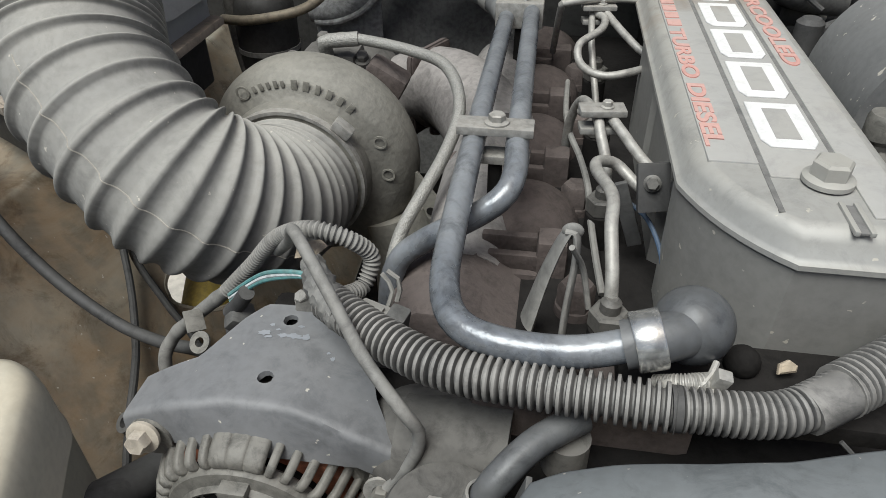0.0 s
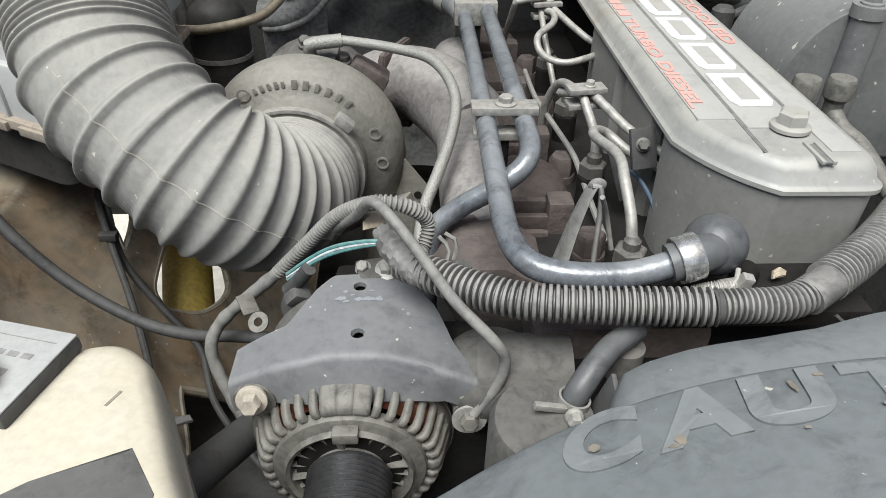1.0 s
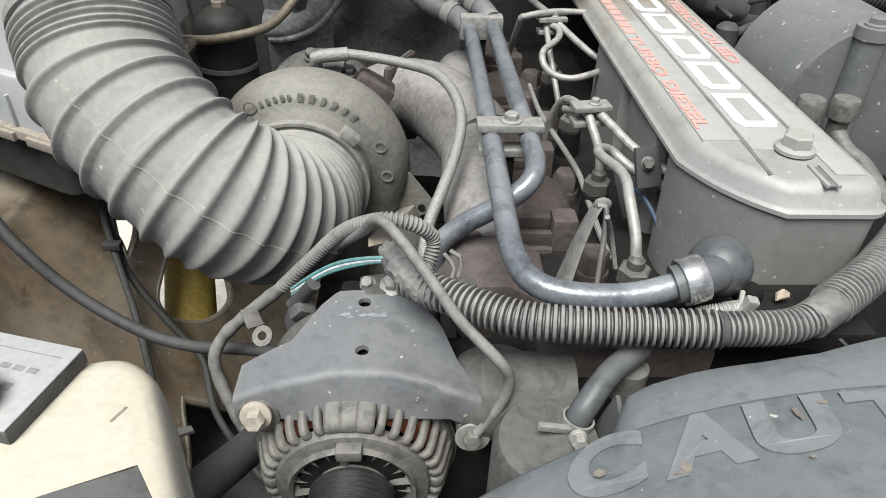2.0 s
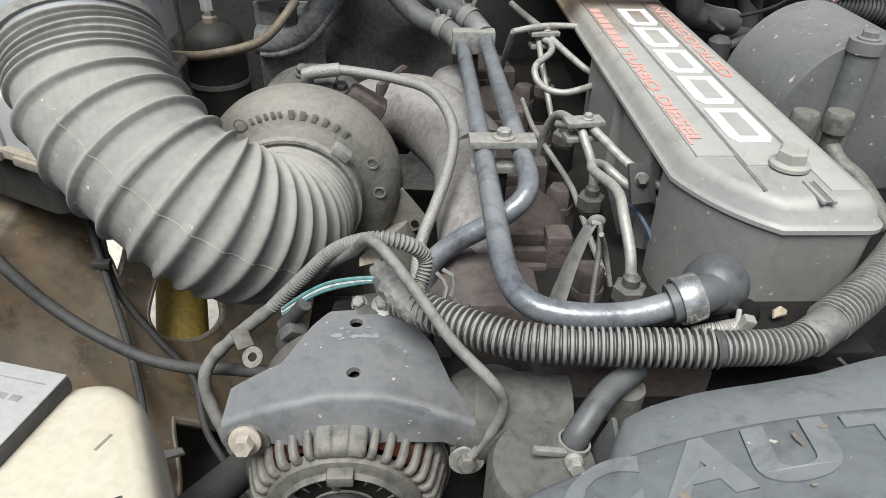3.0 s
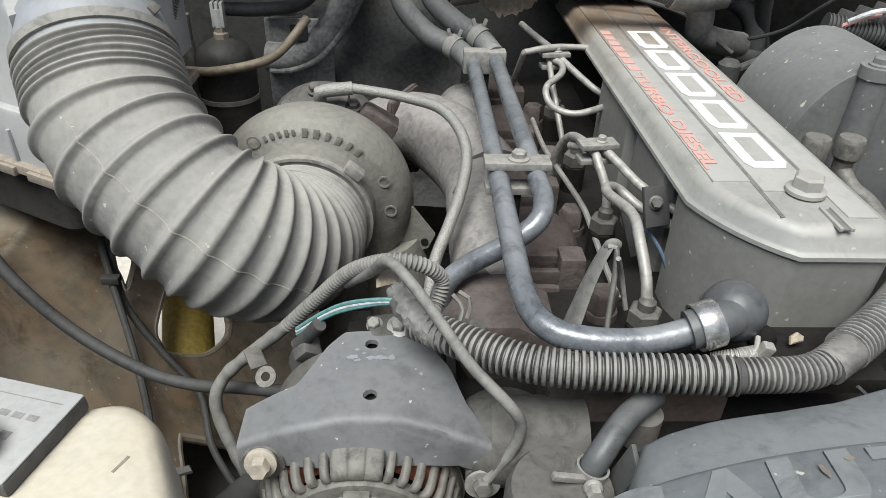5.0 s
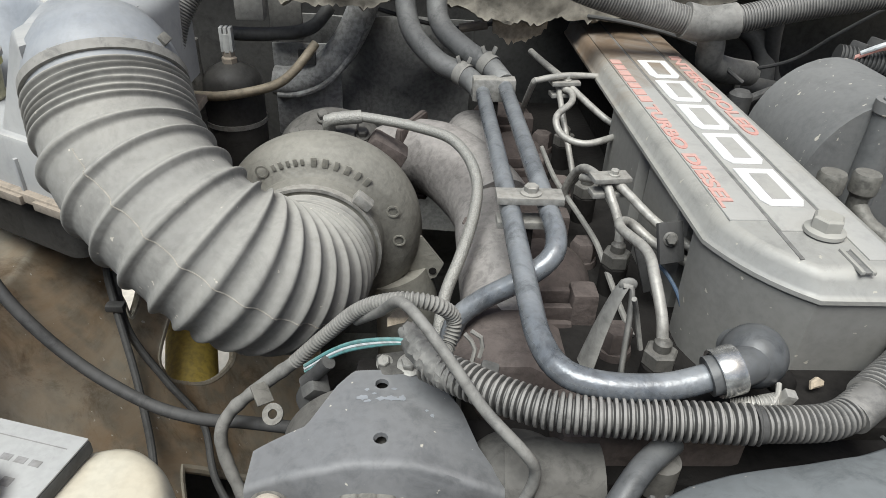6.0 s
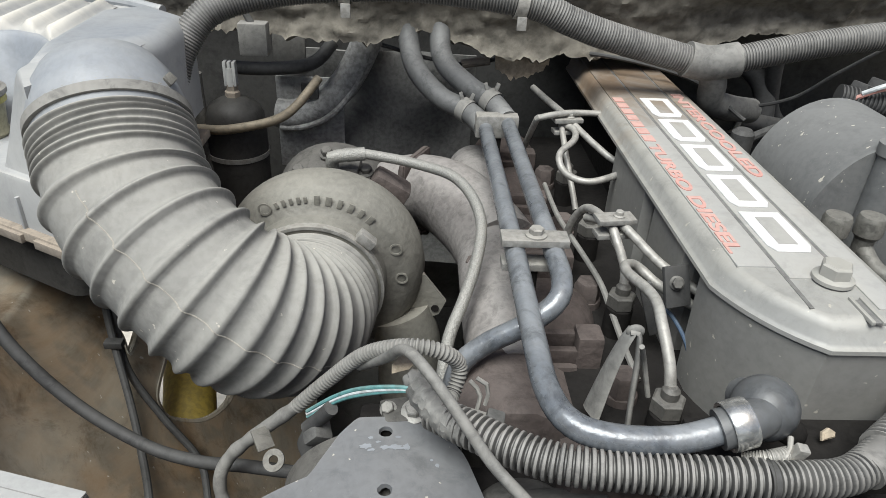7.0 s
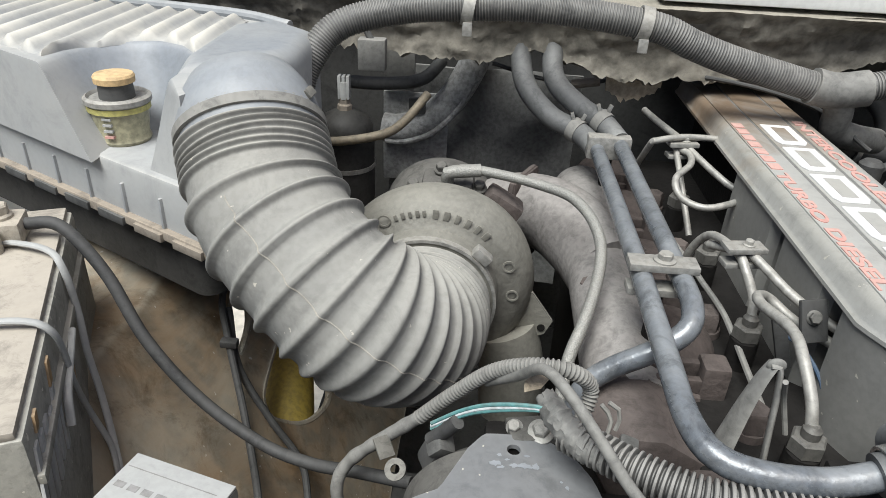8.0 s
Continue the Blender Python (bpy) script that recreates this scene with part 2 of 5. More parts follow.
def part(name, bm, mat, parent=None, label="", smooth=True, angle=35):
    ob = new(name, mesh_of(bm, name, mat, smooth, angle))
    if parent is not None:
        ob.parent = parent
        at = Vector((0, 0, 0))
        up = parent
        while up is not None:
            at += up.location
            up = up.parent
        ob.matrix_parent_inverse = Matrix.Translation(-at)
    return tagged(ob, label) if label else ob


def structure(name, bm, mat, label, category, smooth=True):
    return tagged(part(name, bm, mat, smooth=smooth), label, category, kind="structure")


def curve_points(points, n=12):
    """Centripetal-like spline through the points."""
    p = [Vector(q) for q in points]
    p = [p[0] * 2 - p[1], *p, p[-1] * 2 - p[-2]]
    out = []
    for i in range(1, len(p) - 2):
        a, b, c, d = p[i - 1:i + 3]
        for k in range(n):
            t = k / n
            out.append(0.5 * (2 * b + (c - a) * t + (2 * a - 5 * b + 4 * c - d) * t * t + (3 * b - a - 3 * c + d) * t ** 3))
    return out + [p[-2]]


def resample(points, step):
    d = [0.0]
    for a, b in zip(points, points[1:]):
        d.append(d[-1] + (b - a).length)
    n = max(2, int(d[-1] / step))
    s = np.linspace(0, d[-1], n + 1)
    xyz = np.array([list(q) for q in points])
    return [Vector([np.interp(v, d, xyz[:, k]) for k in range(3)]) for v in s], list(s)


def sweep(bm, pts, radii, sides=12, caps=True, flat=1.0):
    """A round tube along pts; radii: one number or one for each point."""
    if isinstance(radii, (int, float)):
        radii = [radii] * len(pts)
    t0 = (pts[1] - pts[0]).normalized()
    side = t0.cross(Vector((0, 0, 1)))
    if side.length < 0.05:
        side = t0.cross(Vector((1, 0, 0)))
    side.normalize()
    rings = []
    for i, p in enumerate(pts):
        t = (pts[min(i + 1, len(pts) - 1)] - pts[max(i - 1, 0)]).normalized()
        side = (side - t * side.dot(t)).normalized()
        up = t.cross(side)
        rings.append([bm.verts.new(p + radii[i] * (math.cos(a) * side + flat * math.sin(a) * up)) for a in (2 * math.pi * k / sides for k in range(sides))])
    for a, b in zip(rings, rings[1:]):
        for k in range(sides):
            bm.faces.new((a[k], a[(k + 1) % sides], b[(k + 1) % sides], b[k]))
    if caps:
        bm.faces.new(rings[0][::-1])
        bm.faces.new(rings[-1])
    return bm


def tube(points, radius, sides=12, step=0.006, flat=1.0):
    pts, _ = resample(curve_points(points), step)
    return sweep(bmesh.new(), pts, radius, sides, flat=flat)


def ribbed(points, radius, pitch, depth, sides=16, duty=0.5):
    """Corrugated conduit: square-shouldered rings along a path."""
    pts, s = resample(curve_points(points), pitch / 6)
    radii = [radius + depth * (1 / (1 + math.exp(-9 * (math.cos(2 * math.pi * v / pitch) - (1 - 2 * duty)))) - 0.5) for v in s]
    return sweep(bmesh.new(), pts, radii, sides)


def box(bm, lo, hi, bevel=0.0, turn=None, segments=2):
    lo, hi = Vector(lo), Vector(hi)
    c = (lo + hi) / 2
    m = Matrix.Translation(c) @ (turn or Matrix.Identity(4)) @ Matrix.Diagonal((*(hi - lo), 1))
    r = bmesh.ops.create_cube(bm, size=1, matrix=m)
    if bevel:
        es = {e for v in r["verts"] for e in v.link_edges}
        bmesh.ops.bevel(bm, geom=list(es), offset=bevel, segments=segments, profile=0.6, affect="EDGES")
    return bm


def boxed(lo, hi, bevel=0.0, turn=None):
    return box(bmesh.new(), lo, hi, bevel, turn)


def frame_of(axis):
    """A turn that lays the local z along axis."""
    return Vector(axis).to_track_quat("Z", "Y").to_matrix().to_4x4()


def lathe(bm, profile, at, axis=(0, 0, 1), sides=32, scale=None):
    """profile: rows of (radius, height) turned round the axis."""
    m = Matrix.Translation(at) @ frame_of(axis)
    rings = []
    for r, h in profile:
        if r < 1e-6:
            rings.append([bm.verts.new(m @ Vector((0, 0, h)))])
        else:
            rings.append([bm.verts.new(m @ Vector((r * math.cos(2 * math.pi * k / sides), r * math.sin(2 * math.pi * k / sides), h))) for k in range(sides)])
    for a, b in zip(rings, rings[1:]):
        for k in range(sides):
            q = [a[k % len(a)], a[(k + 1) % len(a)], b[(k + 1) % len(b)], b[k % len(b)]]
            q = list(dict.fromkeys(q))
            if len(q) > 2:
                bm.faces.new(q)
    return bm


def turned(profile, at, axis=(0, 0, 1), sides=32):
    return lathe(bmesh.new(), profile, at, axis, sides)


def prism(bm, outline, z0, z1, bevel=0.0, segments=3, which="top"):
    """An upright block over a plan outline of (x, y)."""
    lo = [bm.verts.new((x, y, z0)) for x, y in outline]
    hi = [bm.verts.new((x, y, z1)) for x, y in outline]
    n = len(outline)
    sides = [bm.faces.new((lo[k], lo[(k + 1) % n], hi[(k + 1) % n], hi[k])) for k in range(n)]
    top = bm.faces.new(hi)
    bm.faces.new(lo[::-1])
    if bevel:
        es = list(top.edges)
        if which == "all":
            es = list({e for f in sides for e in f.edges if e.verts[0] in hi or e.verts[1] in hi})
        bmesh.ops.bevel(bm, geom=es, offset=bevel, segments=segments, profile=0.5, affect="EDGES")
    return bm


def hexbolt(at, axis, r=0.009, h=0.007, washer=1.5, bm=None):
    bm = bm or bmesh.new()
    lathe(bm, [(0, 0), (r * washer, 0), (r * washer, h * 0.25), (r * 1.05, h * 0.4), (0, h * 0.4)], at, axis, 24)
    lathe(bm, [(0, h * 0.35), (r, h * 0.35), (r, h * 1.1), (r * 0.85, h * 1.25), (0, h * 1.25)], at, axis, 6)
    return bm


def sheet(xs, ys, height, thick, keep=None, snap=None):
    """A panel over a grid: height(x, y) gives z; keep(x, y) may leave cells out."""
    bm = bmesh.new()
    top = [[bm.verts.new((x, y, height(x, y))) for y in ys] for x in xs]
    for i in range(len(xs) - 1):
        for j in range(len(ys) - 1):
            if keep is None or keep((xs[i] + xs[i + 1]) / 2, (ys[j] + ys[j + 1]) / 2):
                bm.faces.new((top[i][j], top[i + 1][j], top[i + 1][j + 1], top[i][j + 1]))
    bmesh.ops.delete(bm, geom=[v for v in bm.verts if not v.link_faces], context="VERTS")
    if snap is not None:
        for v in bm.verts:
            q = snap(v.co.x, v.co.y)
            if q is not None:
                v.co = (*q, height(*q))
    bmesh.ops.recalc_face_normals(bm, faces=bm.faces)
    bmesh.ops.solidify(bm, geom=list(bm.faces), thickness=thick)
    return bm


def lettering(name, text, mat, parent, m, height, width=None, depth=0.0006, bold=0.0):
    """Raised letters with the built-in font, turned into a mesh; width: the length of the line."""
    cu = bpy.data.curves.new(name, "FONT")
    cu.body, cu.size, cu.extrude, cu.offset = text, height * 1.4, depth, bold
    tmp = new("tmp", cu)
    bpy.context.view_layer.update()
    me = bpy.data.meshes.new_from_object(tmp.evaluated_get(bpy.context.evaluated_depsgraph_get()))
    bpy.data.objects.remove(tmp)
    bpy.data.curves.remove(cu)
    xs = [v.co.x for v in me.vertices]
    k = (width / (max(xs) - min(xs))) if width else 1.0
    me.transform(m @ Matrix.Diagonal((k, 1, 1, 1)))
    bm = bmesh.new()
    bm.from_mesh(me)
    bpy.data.meshes.remove(me)
    return part(name, bm, mat, parent, smooth=False)


# ---- the setting ----
bm = bmesh.new()
bmesh.ops.create_grid(bm, x_segments=40, y_segments=40, size=150)
structure("ground", bm, "ground", "pale sandy ground under the parked truck", "ground")


def fender_z(x, y):
    return min(1.045 - 1.24 * (x + 0.451), 1.088 - 0.10 * (x + 0.486)) + 0.006 * math.sin(23 * x + 9 * y) + 0.004 * math.sin(31 * y)


OPENINGS = (
    ((-0.391, 0.645), (-0.3855, 0.5775), (-0.377, 0.560), (-0.3692, 0.5585), (-0.3505, 0.580), (-0.3385, 0.607), (-0.331, 0.641), (-0.335, 0.666), (-0.352, 0.698), (-0.380, 0.695)),
    ((-0.436, 0.632), (-0.4335, 0.614), (-0.422, 0.603), (-0.4125, 0.591), (-0.4135, 0.62), (-0.418, 0.645), (-0.429, 0.668)),
)


def fender_whole(x, y):
    """False inside one of the openings and past the lower rim."""
    if y < 0.56 and x - max(0.0, y - 0.47) * 1.1 > -0.3410 + -0.165 * (y - 0.5164) + 0.004 * math.sin(50 * y):
        return False
    for loop in OPENINGS:
        inside = False
        for (ax, ay), (bx, by) in zip(loop, loop[1:] + loop[:1]):
            if (ay > y) != (by > y) and x < (bx - ax) * (y - ay) / (by - ay) + ax:
                inside = not inside
        if inside:
            return False
    return True


xs = [-0.613 + 0.002 * k for k in range(184)]
ys = [0.16 + 0.0025 * k for k in range(358)]
fender = structure("inner_fender", sheet(xs, ys, fender_z, -0.003, fender_whole), "fender", "mud-stained sloping inner fender panel with torn openings", "inner fender")
for loop in OPENINGS:
    b = bmesh.new()
    sweep(b, [Vector((p[0], p[1], fender_z(p[0], p[1]) - 0.0012)) for p in curve_points([(x, y, 0) for x, y in loop + loop[:1]], 6)], 0.0044, 8)
    part("rolled_rim", b, "fender", fender)
b = bmesh.new()
sweep(b, [Vector((x, y, fender_z(x, y) - 0.001)) for x, y in ((-0.341 - 0.165 * (y - 0.5164) + 0.004 * math.sin(50 * y) - 0.001 + 1.1 * max(0.0, y - 0.47), y) for y in (0.17 + 0.005 * k for k in range(75)))], 0.0048, 8)
part("lower_rim", b, "fender", fender)
structure("firewall", boxed((-0.66, 1.03, 0.76), (0.9, 1.06, 1.40)), "firewall", "dark dirty firewall behind the engine", "firewall")
structure("firewall_lower", boxed((-0.42, 1.03, 0.5), (0.9, 1.055, 0.757)), "firewall", "dark lower firewall panel", "firewall")
structure("fender_right", boxed((0.62, 0.0, 0.5), (0.65, 1.05, 1.15)), "firewall", "dark inner fender panel on the far side", "inner fender")
structure("radiator_support", boxed((-0.75, 0.02, 0.5), (0.70, 0.05, 1.02)), "firewall", "dark front panel below the grille", "panel")
# dark plate added below the fender so the gap reads as shaded
structure("rail_gap_plate", boxed((-0.46, 0.10, 0.77), (-0.20, 0.64, 0.79), 0.004), "firewall", "dark plate in the frame rail's place, added to hide the lit ground", "frame rail")
# floor plate added under the engine to keep bright ground out of the gaps
structure("gap_floor_plate", boxed((-0.42, 0.05, 0.60), (0.62, 1.03, 0.62)), "firewall", "added dark floor plate that blocks the lit ground in the gaps", "panel")


def cowl_edge(x):
    """Height of the ragged lower edge of the cowl lining."""
    base = np.interp(x, [-0.6, -0.28, -0.175, -0.11, -0.03, 0.0, 0.06, 0.2, 0.29, 0.7], [1.30, 1.274, 1.268, 1.287, 1.262, 1.254, 1.262, 1.268, 1.298, 1.30])
    return base + 0.009 * noise.noise((x * 45, 1, 0)) + 0.006 * noise.noise((x * 190, 4, 0))


bm = bmesh.new()
cols = [-0.62 + 0.004 * k for k in range(341)]
rows = []
for x in cols:
    e = float(cowl_edge(x))
    col = []
    for k in range(21):
        f = k / 20
        z = e + (1.345 - e) * f
        y = 0.845 + 0.012 * math.sin(f * 3.1) - 0.02 * f + 0.008 * noise.noise((x * 18, z * 30, 2)) + 0.0045 * noise.noise((x * 55, z * 80, 5)) + 0.002 * noise.noise((x * 150, z * 190, 7))
        col.append(bm.verts.new((x, y, z)))
    for k in range(1, 6 if x > 0.0 else 2):
        col.append(bm.verts.new((x, 0.825 + 0.05 * k, 1.345 + 0.004 * k)))
    rows.append(col)
for a, b in zip(rows, rows[1:]):
    for k in range(min(len(a), len(b)) - 1):
        bm.faces.new((a[k], b[k], b[k + 1], a[k + 1]))
bmesh.ops.recalc_face_normals(bm, faces=bm.faces)
bmesh.ops.solidify(bm, geom=list(bm.faces), thickness=0.006)
structure("cowl", bm, "cowl", "dirty felt-lined cowl edge with a ragged torn rim", "cowl")
structure("outer_fender", boxed((-1.25, 0.1, 0.55), (-0.90, 1.25, 1.235), 0.012), "body_paint", "white painted outer fender panel", "fender")
structure("body_panel", boxed((0.02, 0.835, 1.351), (1.0, 1.5, 1.385), 0.006), "body_paint", "white painted body panel behind the cowl", "body panel")

# unseen raised hood above the cowl, added to hold back the rear sky light
b = boxed((-0.80, 0.0, 0.0), (0.95, 1.15, 0.03), 0.008)
bmesh.ops.transform(b, matrix=pose(0, 0.97, 1.375, 68, 0, 0), verts=b.verts)
structure("hood", b, "firewall", "unseen raised hood panel, added to block the rear sky", "hood")

# ---- engine ----
engine = thing("engine_block", (0.08, 0.6, 0.65), "oily cast-iron inline engine block with cylinder head, coloured near black as shaded", "engine")
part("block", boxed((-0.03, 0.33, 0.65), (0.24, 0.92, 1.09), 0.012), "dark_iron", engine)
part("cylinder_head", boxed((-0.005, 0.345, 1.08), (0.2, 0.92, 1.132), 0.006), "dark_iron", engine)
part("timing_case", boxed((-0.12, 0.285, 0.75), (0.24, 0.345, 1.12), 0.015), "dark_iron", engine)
part("front_ledge", boxed((-0.02, 0.30, 1.10), (0.10, 0.345, 1.146), 0.008), "iron", engine)

# valve cover
cover = thing("valve_cover", (0.14, 0.6, 1.13), "dusty silver cast valve cover with white and red lettering", "valve cover")


def cover_plan(inset, back=0.93):
    """Plan of the cover: a long bar with a broad chamfer at one front corner."""
    pts = [(0.085 + inset, back), (0.085 + inset, 0.402 + inset * 0.4)]
    for k in range(1, 8):
        a = k / 8
        c0, c1, c2 = Vector((0.085 + inset, 0.402)), Vector((0.099 + inset * 0.6, 0.358 + inset * 0.6)), Vector((0.132, 0.334 + inset))
        q = c0 * (1 - a) ** 2 + c1 * 2 * a * (1 - a) + c2 * a * a
        pts.append((q.x, q.y))
    pts.append((0.132, 0.334 + inset))
    r = 0.014
    for k in range(7):
        a = -math.pi / 2 + math.pi / 2 * k / 6
        pts.append((0.199 - inset - r + r * math.cos(a), 0.334 + inset + r + r * math.sin(a)))
    pts.append((0.199 - inset, back))
    return pts


def stack(levels, plan):
    """A closed shell through plans at rising heights: rows of (inset, z)."""
    bm = bmesh.new()
    loops = [[bm.verts.new((x, y, z)) for x, y in plan(i)] for i, z in levels]
    for a, b in zip(loops, loops[1:]):
        n = len(a)
        for k in range(n):
            bm.faces.new((a[k], a[(k + 1) % n], b[(k + 1) % n], b[k]))
    bm.faces.new(loops[0][::-1])
    bm.faces.new(loops[-1])
    return bm


part("lid", stack([(0.0, 1.2235), (-0.001, 1.2245), (-0.001, 1.2275), (0.0005, 1.229), (0.002, 1.2305), (0.004, 1.238), (0.0075, 1.2425), (0.012, 1.2445), (0.014, 1.2445)], cover_plan), "cover", cover)
part("rocker_box", stack([(0.004, 1.10), (0.003, 1.135), (0.0015, 1.2225)], lambda i: cover_plan(i, 0.423)), "cover_side", cover, "grey cast rocker box")
for y0, y1 in ((0.451, 0.541), (0.556, 0.672)):
    b = bmesh.new()
    prism(b, [(0.0875, y1 - 0.008), (0.0875, y0 + 0.006), (0.0955, y0), (0.190, y0), (0.1965, y0 + 0.006), (0.1965, y1 - 0.006), (0.190, y1), (0.0955, y1)], 1.10, 1.2225)
    part("rocker_box", b, "cover_side", cover, "grey cast rocker box")
# near-black bar stands for the gaps and the rear boxes lost in shade
part("shaded_box_core", boxed((0.112, 0.42, 1.10), (0.19, 0.91, 1.219)), "dark_iron", cover)
for lo, hi in (((0.0965, 0.398, 1.2435), (0.1225, 0.92, 1.2456)), ((0.1255, 0.385, 1.244), (0.1625, 0.92, 1.2456)), ((0.1655, 0.352, 1.244), (0.1850, 0.92, 1.2456))):
    part("face_strip", boxed(lo, hi, 0.0008), "cover_panel", cover)
# dark strips laid in the gaps put the groove shade into colour
part("groove_line", boxed((0.1226, 0.352, 1.2442), (0.1254, 0.92, 1.2449)), "groove", cover)
part("groove_line", boxed((0.1626, 0.392, 1.2442), (0.1654, 0.92, 1.2449)), "groove", cover)
# dark bar on the lid stands for the shaded slot recess
part("slot", boxed((0.1545, 0.338, 1.2438), (0.1590, 0.362, 1.2451), 0.0002), "groove", cover)
for x in (0.1533, 0.1602):
    part("slot_rim", boxed((x - 0.0013, 0.337, 1.2436), (x + 0.0013, 0.3635, 1.2462), 0.0006), "cover", cover)

part("oil_seal_bolt", hexbolt((0.1525, 0.3830, 1.2458), (0, 0, 1), 0.0100, 0.010, 1.28), "cover", cover)
READ = Matrix(((0, 1, 0, 0), (-1, 0, 0, 0), (0, 0, 1, 0), (0, 0, 0, 1)))
lettering("lettering", "TURBO DIESEL", "red", cover, Matrix.Translation((0.0978, 0.609, 1.2457)) @ READ, 0.0108, 0.196, 0.0006, 0.00045)
lettering("lettering", "INTERCOOLED", "red", cover, Matrix.Translation((0.1695, 0.766, 1.2458)) @ READ, 0.0115, 0.222, 0.0006, 0.00045)
for k in range(7):
    y = 0.745 - 0.0190 * k
    part("red_bar", boxed((0.0978, y - 0.014, 1.2456), (0.1086, y, 1.2464)), "red", cover)
for k in range(5):
    y = 0.745 - 0.0675 * k
    b = bmesh.new()
    o = [(0.1285, y), (0.1285, y - 0.050), (0.1325, y - 0.058), (0.1555, y - 0.058), (0.1595, y - 0.050), (0.1595, y)]
    prism(b, o[::-1], 1.2458, 1.2468, 0.0004, 1)
    part("emblem_block", b, "white", cover)
    part("emblem_slit", boxed((0.1370, y - 0.049, 1.2468), (0.1510, y - 0.009, 1.2471)), "cover_panel", cover)

# heater pipes
pipes = thing("heater_pipes", (-0.02, 0.6, 1.2), "pair of blued steel heater pipes held by a clamp plate", "pipe")
part("pipe", tube([(-0.0385, 0.755, 1.206), (-0.0385, 0.60, 1.209), (-0.0385, 0.47, 1.210), (-0.038, 0.37, 1.206), (-0.036, 0.325, 1.202), (-0.026, 0.301, 1.199), (-0.004, 0.291, 1.198), (0.03, 0.288, 1.200), (0.062, 0.291, 1.208)], 0.0080, 20), "pipe", pipes)
part("pipe", tube([(-0.014, 0.755, 1.213), (-0.0115, 0.60, 1.212), (-0.009, 0.47, 1.211), (-0.008, 0.435, 1.207), (-0.014, 0.418, 1.199), (-0.034, 0.411, 1.185), (-0.062, 0.410, 1.167), (-0.080, 0.406, 1.150), (-0.086, 0.398, 1.12), (-0.084, 0.39, 1.06)], 0.0080, 20), "pipe", pipes)
part("clamp_plate", boxed((-0.050, 0.462, 1.2175), (0.0015, 0.480, 1.2235), 0.0008), "dull_zinc", pipes)
part("clamp_plate", boxed((-0.048, 0.463, 1.196), (0.0, 0.479, 1.202), 0.0008), "dull_zinc", pipes)
part("clamp_bolt", hexbolt((-0.0235, 0.471, 1.2235), (0, 0, 1), 0.0058, 0.0055, 1.45), "dull_zinc", pipes)
part("clamp_stem", turned([(0, 0), (0.005, 0), (0.005, 0.075), (0, 0.075)], (-0.0235, 0.471, 1.125)), "dark_iron", pipes)
part("rear_bracket", boxed((-0.050, 0.738, 1.196), (-0.002, 0.756, 1.222), 0.003), "dull_zinc", pipes)
part("bracket_stem", boxed((-0.03, 0.742, 1.10), (-0.02, 0.75, 1.2)), "dark_iron", pipes)
for pts in ([(-0.040, 0.752, 1.206), (-0.058, 0.785, 1.212), (-0.088, 0.80, 1.222), (-0.118, 0.83, 1.247), (-0.128, 0.86, 1.283), (-0.128, 0.90, 1.32)],
            [(-0.014, 0.752, 1.213), (-0.03, 0.785, 1.224), (-0.056, 0.80, 1.236), (-0.085, 0.83, 1.257), (-0.090, 0.86, 1.29), (-0.09, 0.90, 1.33)]):
    h = tagged(part("heater_hose", tube(pts, 0.0125, 16), "dusty_hose"), "black rubber heater hose with a spring clamp", "hose", "heater hoses")
    q = Vector(pts[1])
    d = (Vector(pts[2]) - Vector(pts[0])).normalized()
    c = part("hose_clamp", turned([(0.0128, -0.006), (0.0142, -0.006), (0.0142, 0.006), (0.0128, 0.006)], q, d, 20), "wire", h)
    for s in (-1, 1):
        part("clamp_ear", boxed(q + Vector((s * 0.006 - 0.002, -0.003, 0.012)), q + Vector((s * 0.006 + 0.002, 0.003, 0.021)), 0.0005, pose(0, 0, 0, 0, s * 20, 0)), "dull_zinc", c)

# elbow with band clamp at the end of the front pipe
elbow = thing("rubber_elbow", (0.08, 0.3, 1.2), "short black rubber elbow hose on the cylinder head", "hose")
part("elbow", tube([(0.052, 0.2895, 1.2065), (0.066, 0.291, 1.2105), (0.081, 0.298, 1.211), (0.089, 0.312, 1.204), (0.089, 0.335, 1.19)], 0.0114, 24), "hose", elbow)
b = bmesh.new()
bmesh.ops.create_uvsphere(b, u_segments=28, v_segments=18, radius=0.0188, matrix=Matrix.Translation((0.0840, 0.305, 1.2085)))
part("bulge", b, "hose", elbow)
part("band_clamp", turned([(0.0118, -0.0062), (0.0138, -0.0066), (0.0142, -0.0060), (0.0142, 0.0060), (0.0138, 0.0066), (0.0118, 0.0062)], (0.0625, 0.2912, 1.2092), (1, 0.12, 0.28), 28), "chrome", elbow, "bright steel band clamp")
for k, (x, y, z) in enumerate(((0.073, 0.279, 1.193), (0.089, 0.281, 1.193))):
    part("clamp_screw", hexbolt((x, y, z), (0.2, -1, 0.2), 0.0042, 0.012, 1.2), "zinc", elbow)
part("clamp_tail", ribbed([(0.068, 0.283, 1.190), (0.080, 0.279, 1.197), (0.094, 0.283, 1.196)], 0.0042, 0.0016, 0.0008), "zinc", elbow)

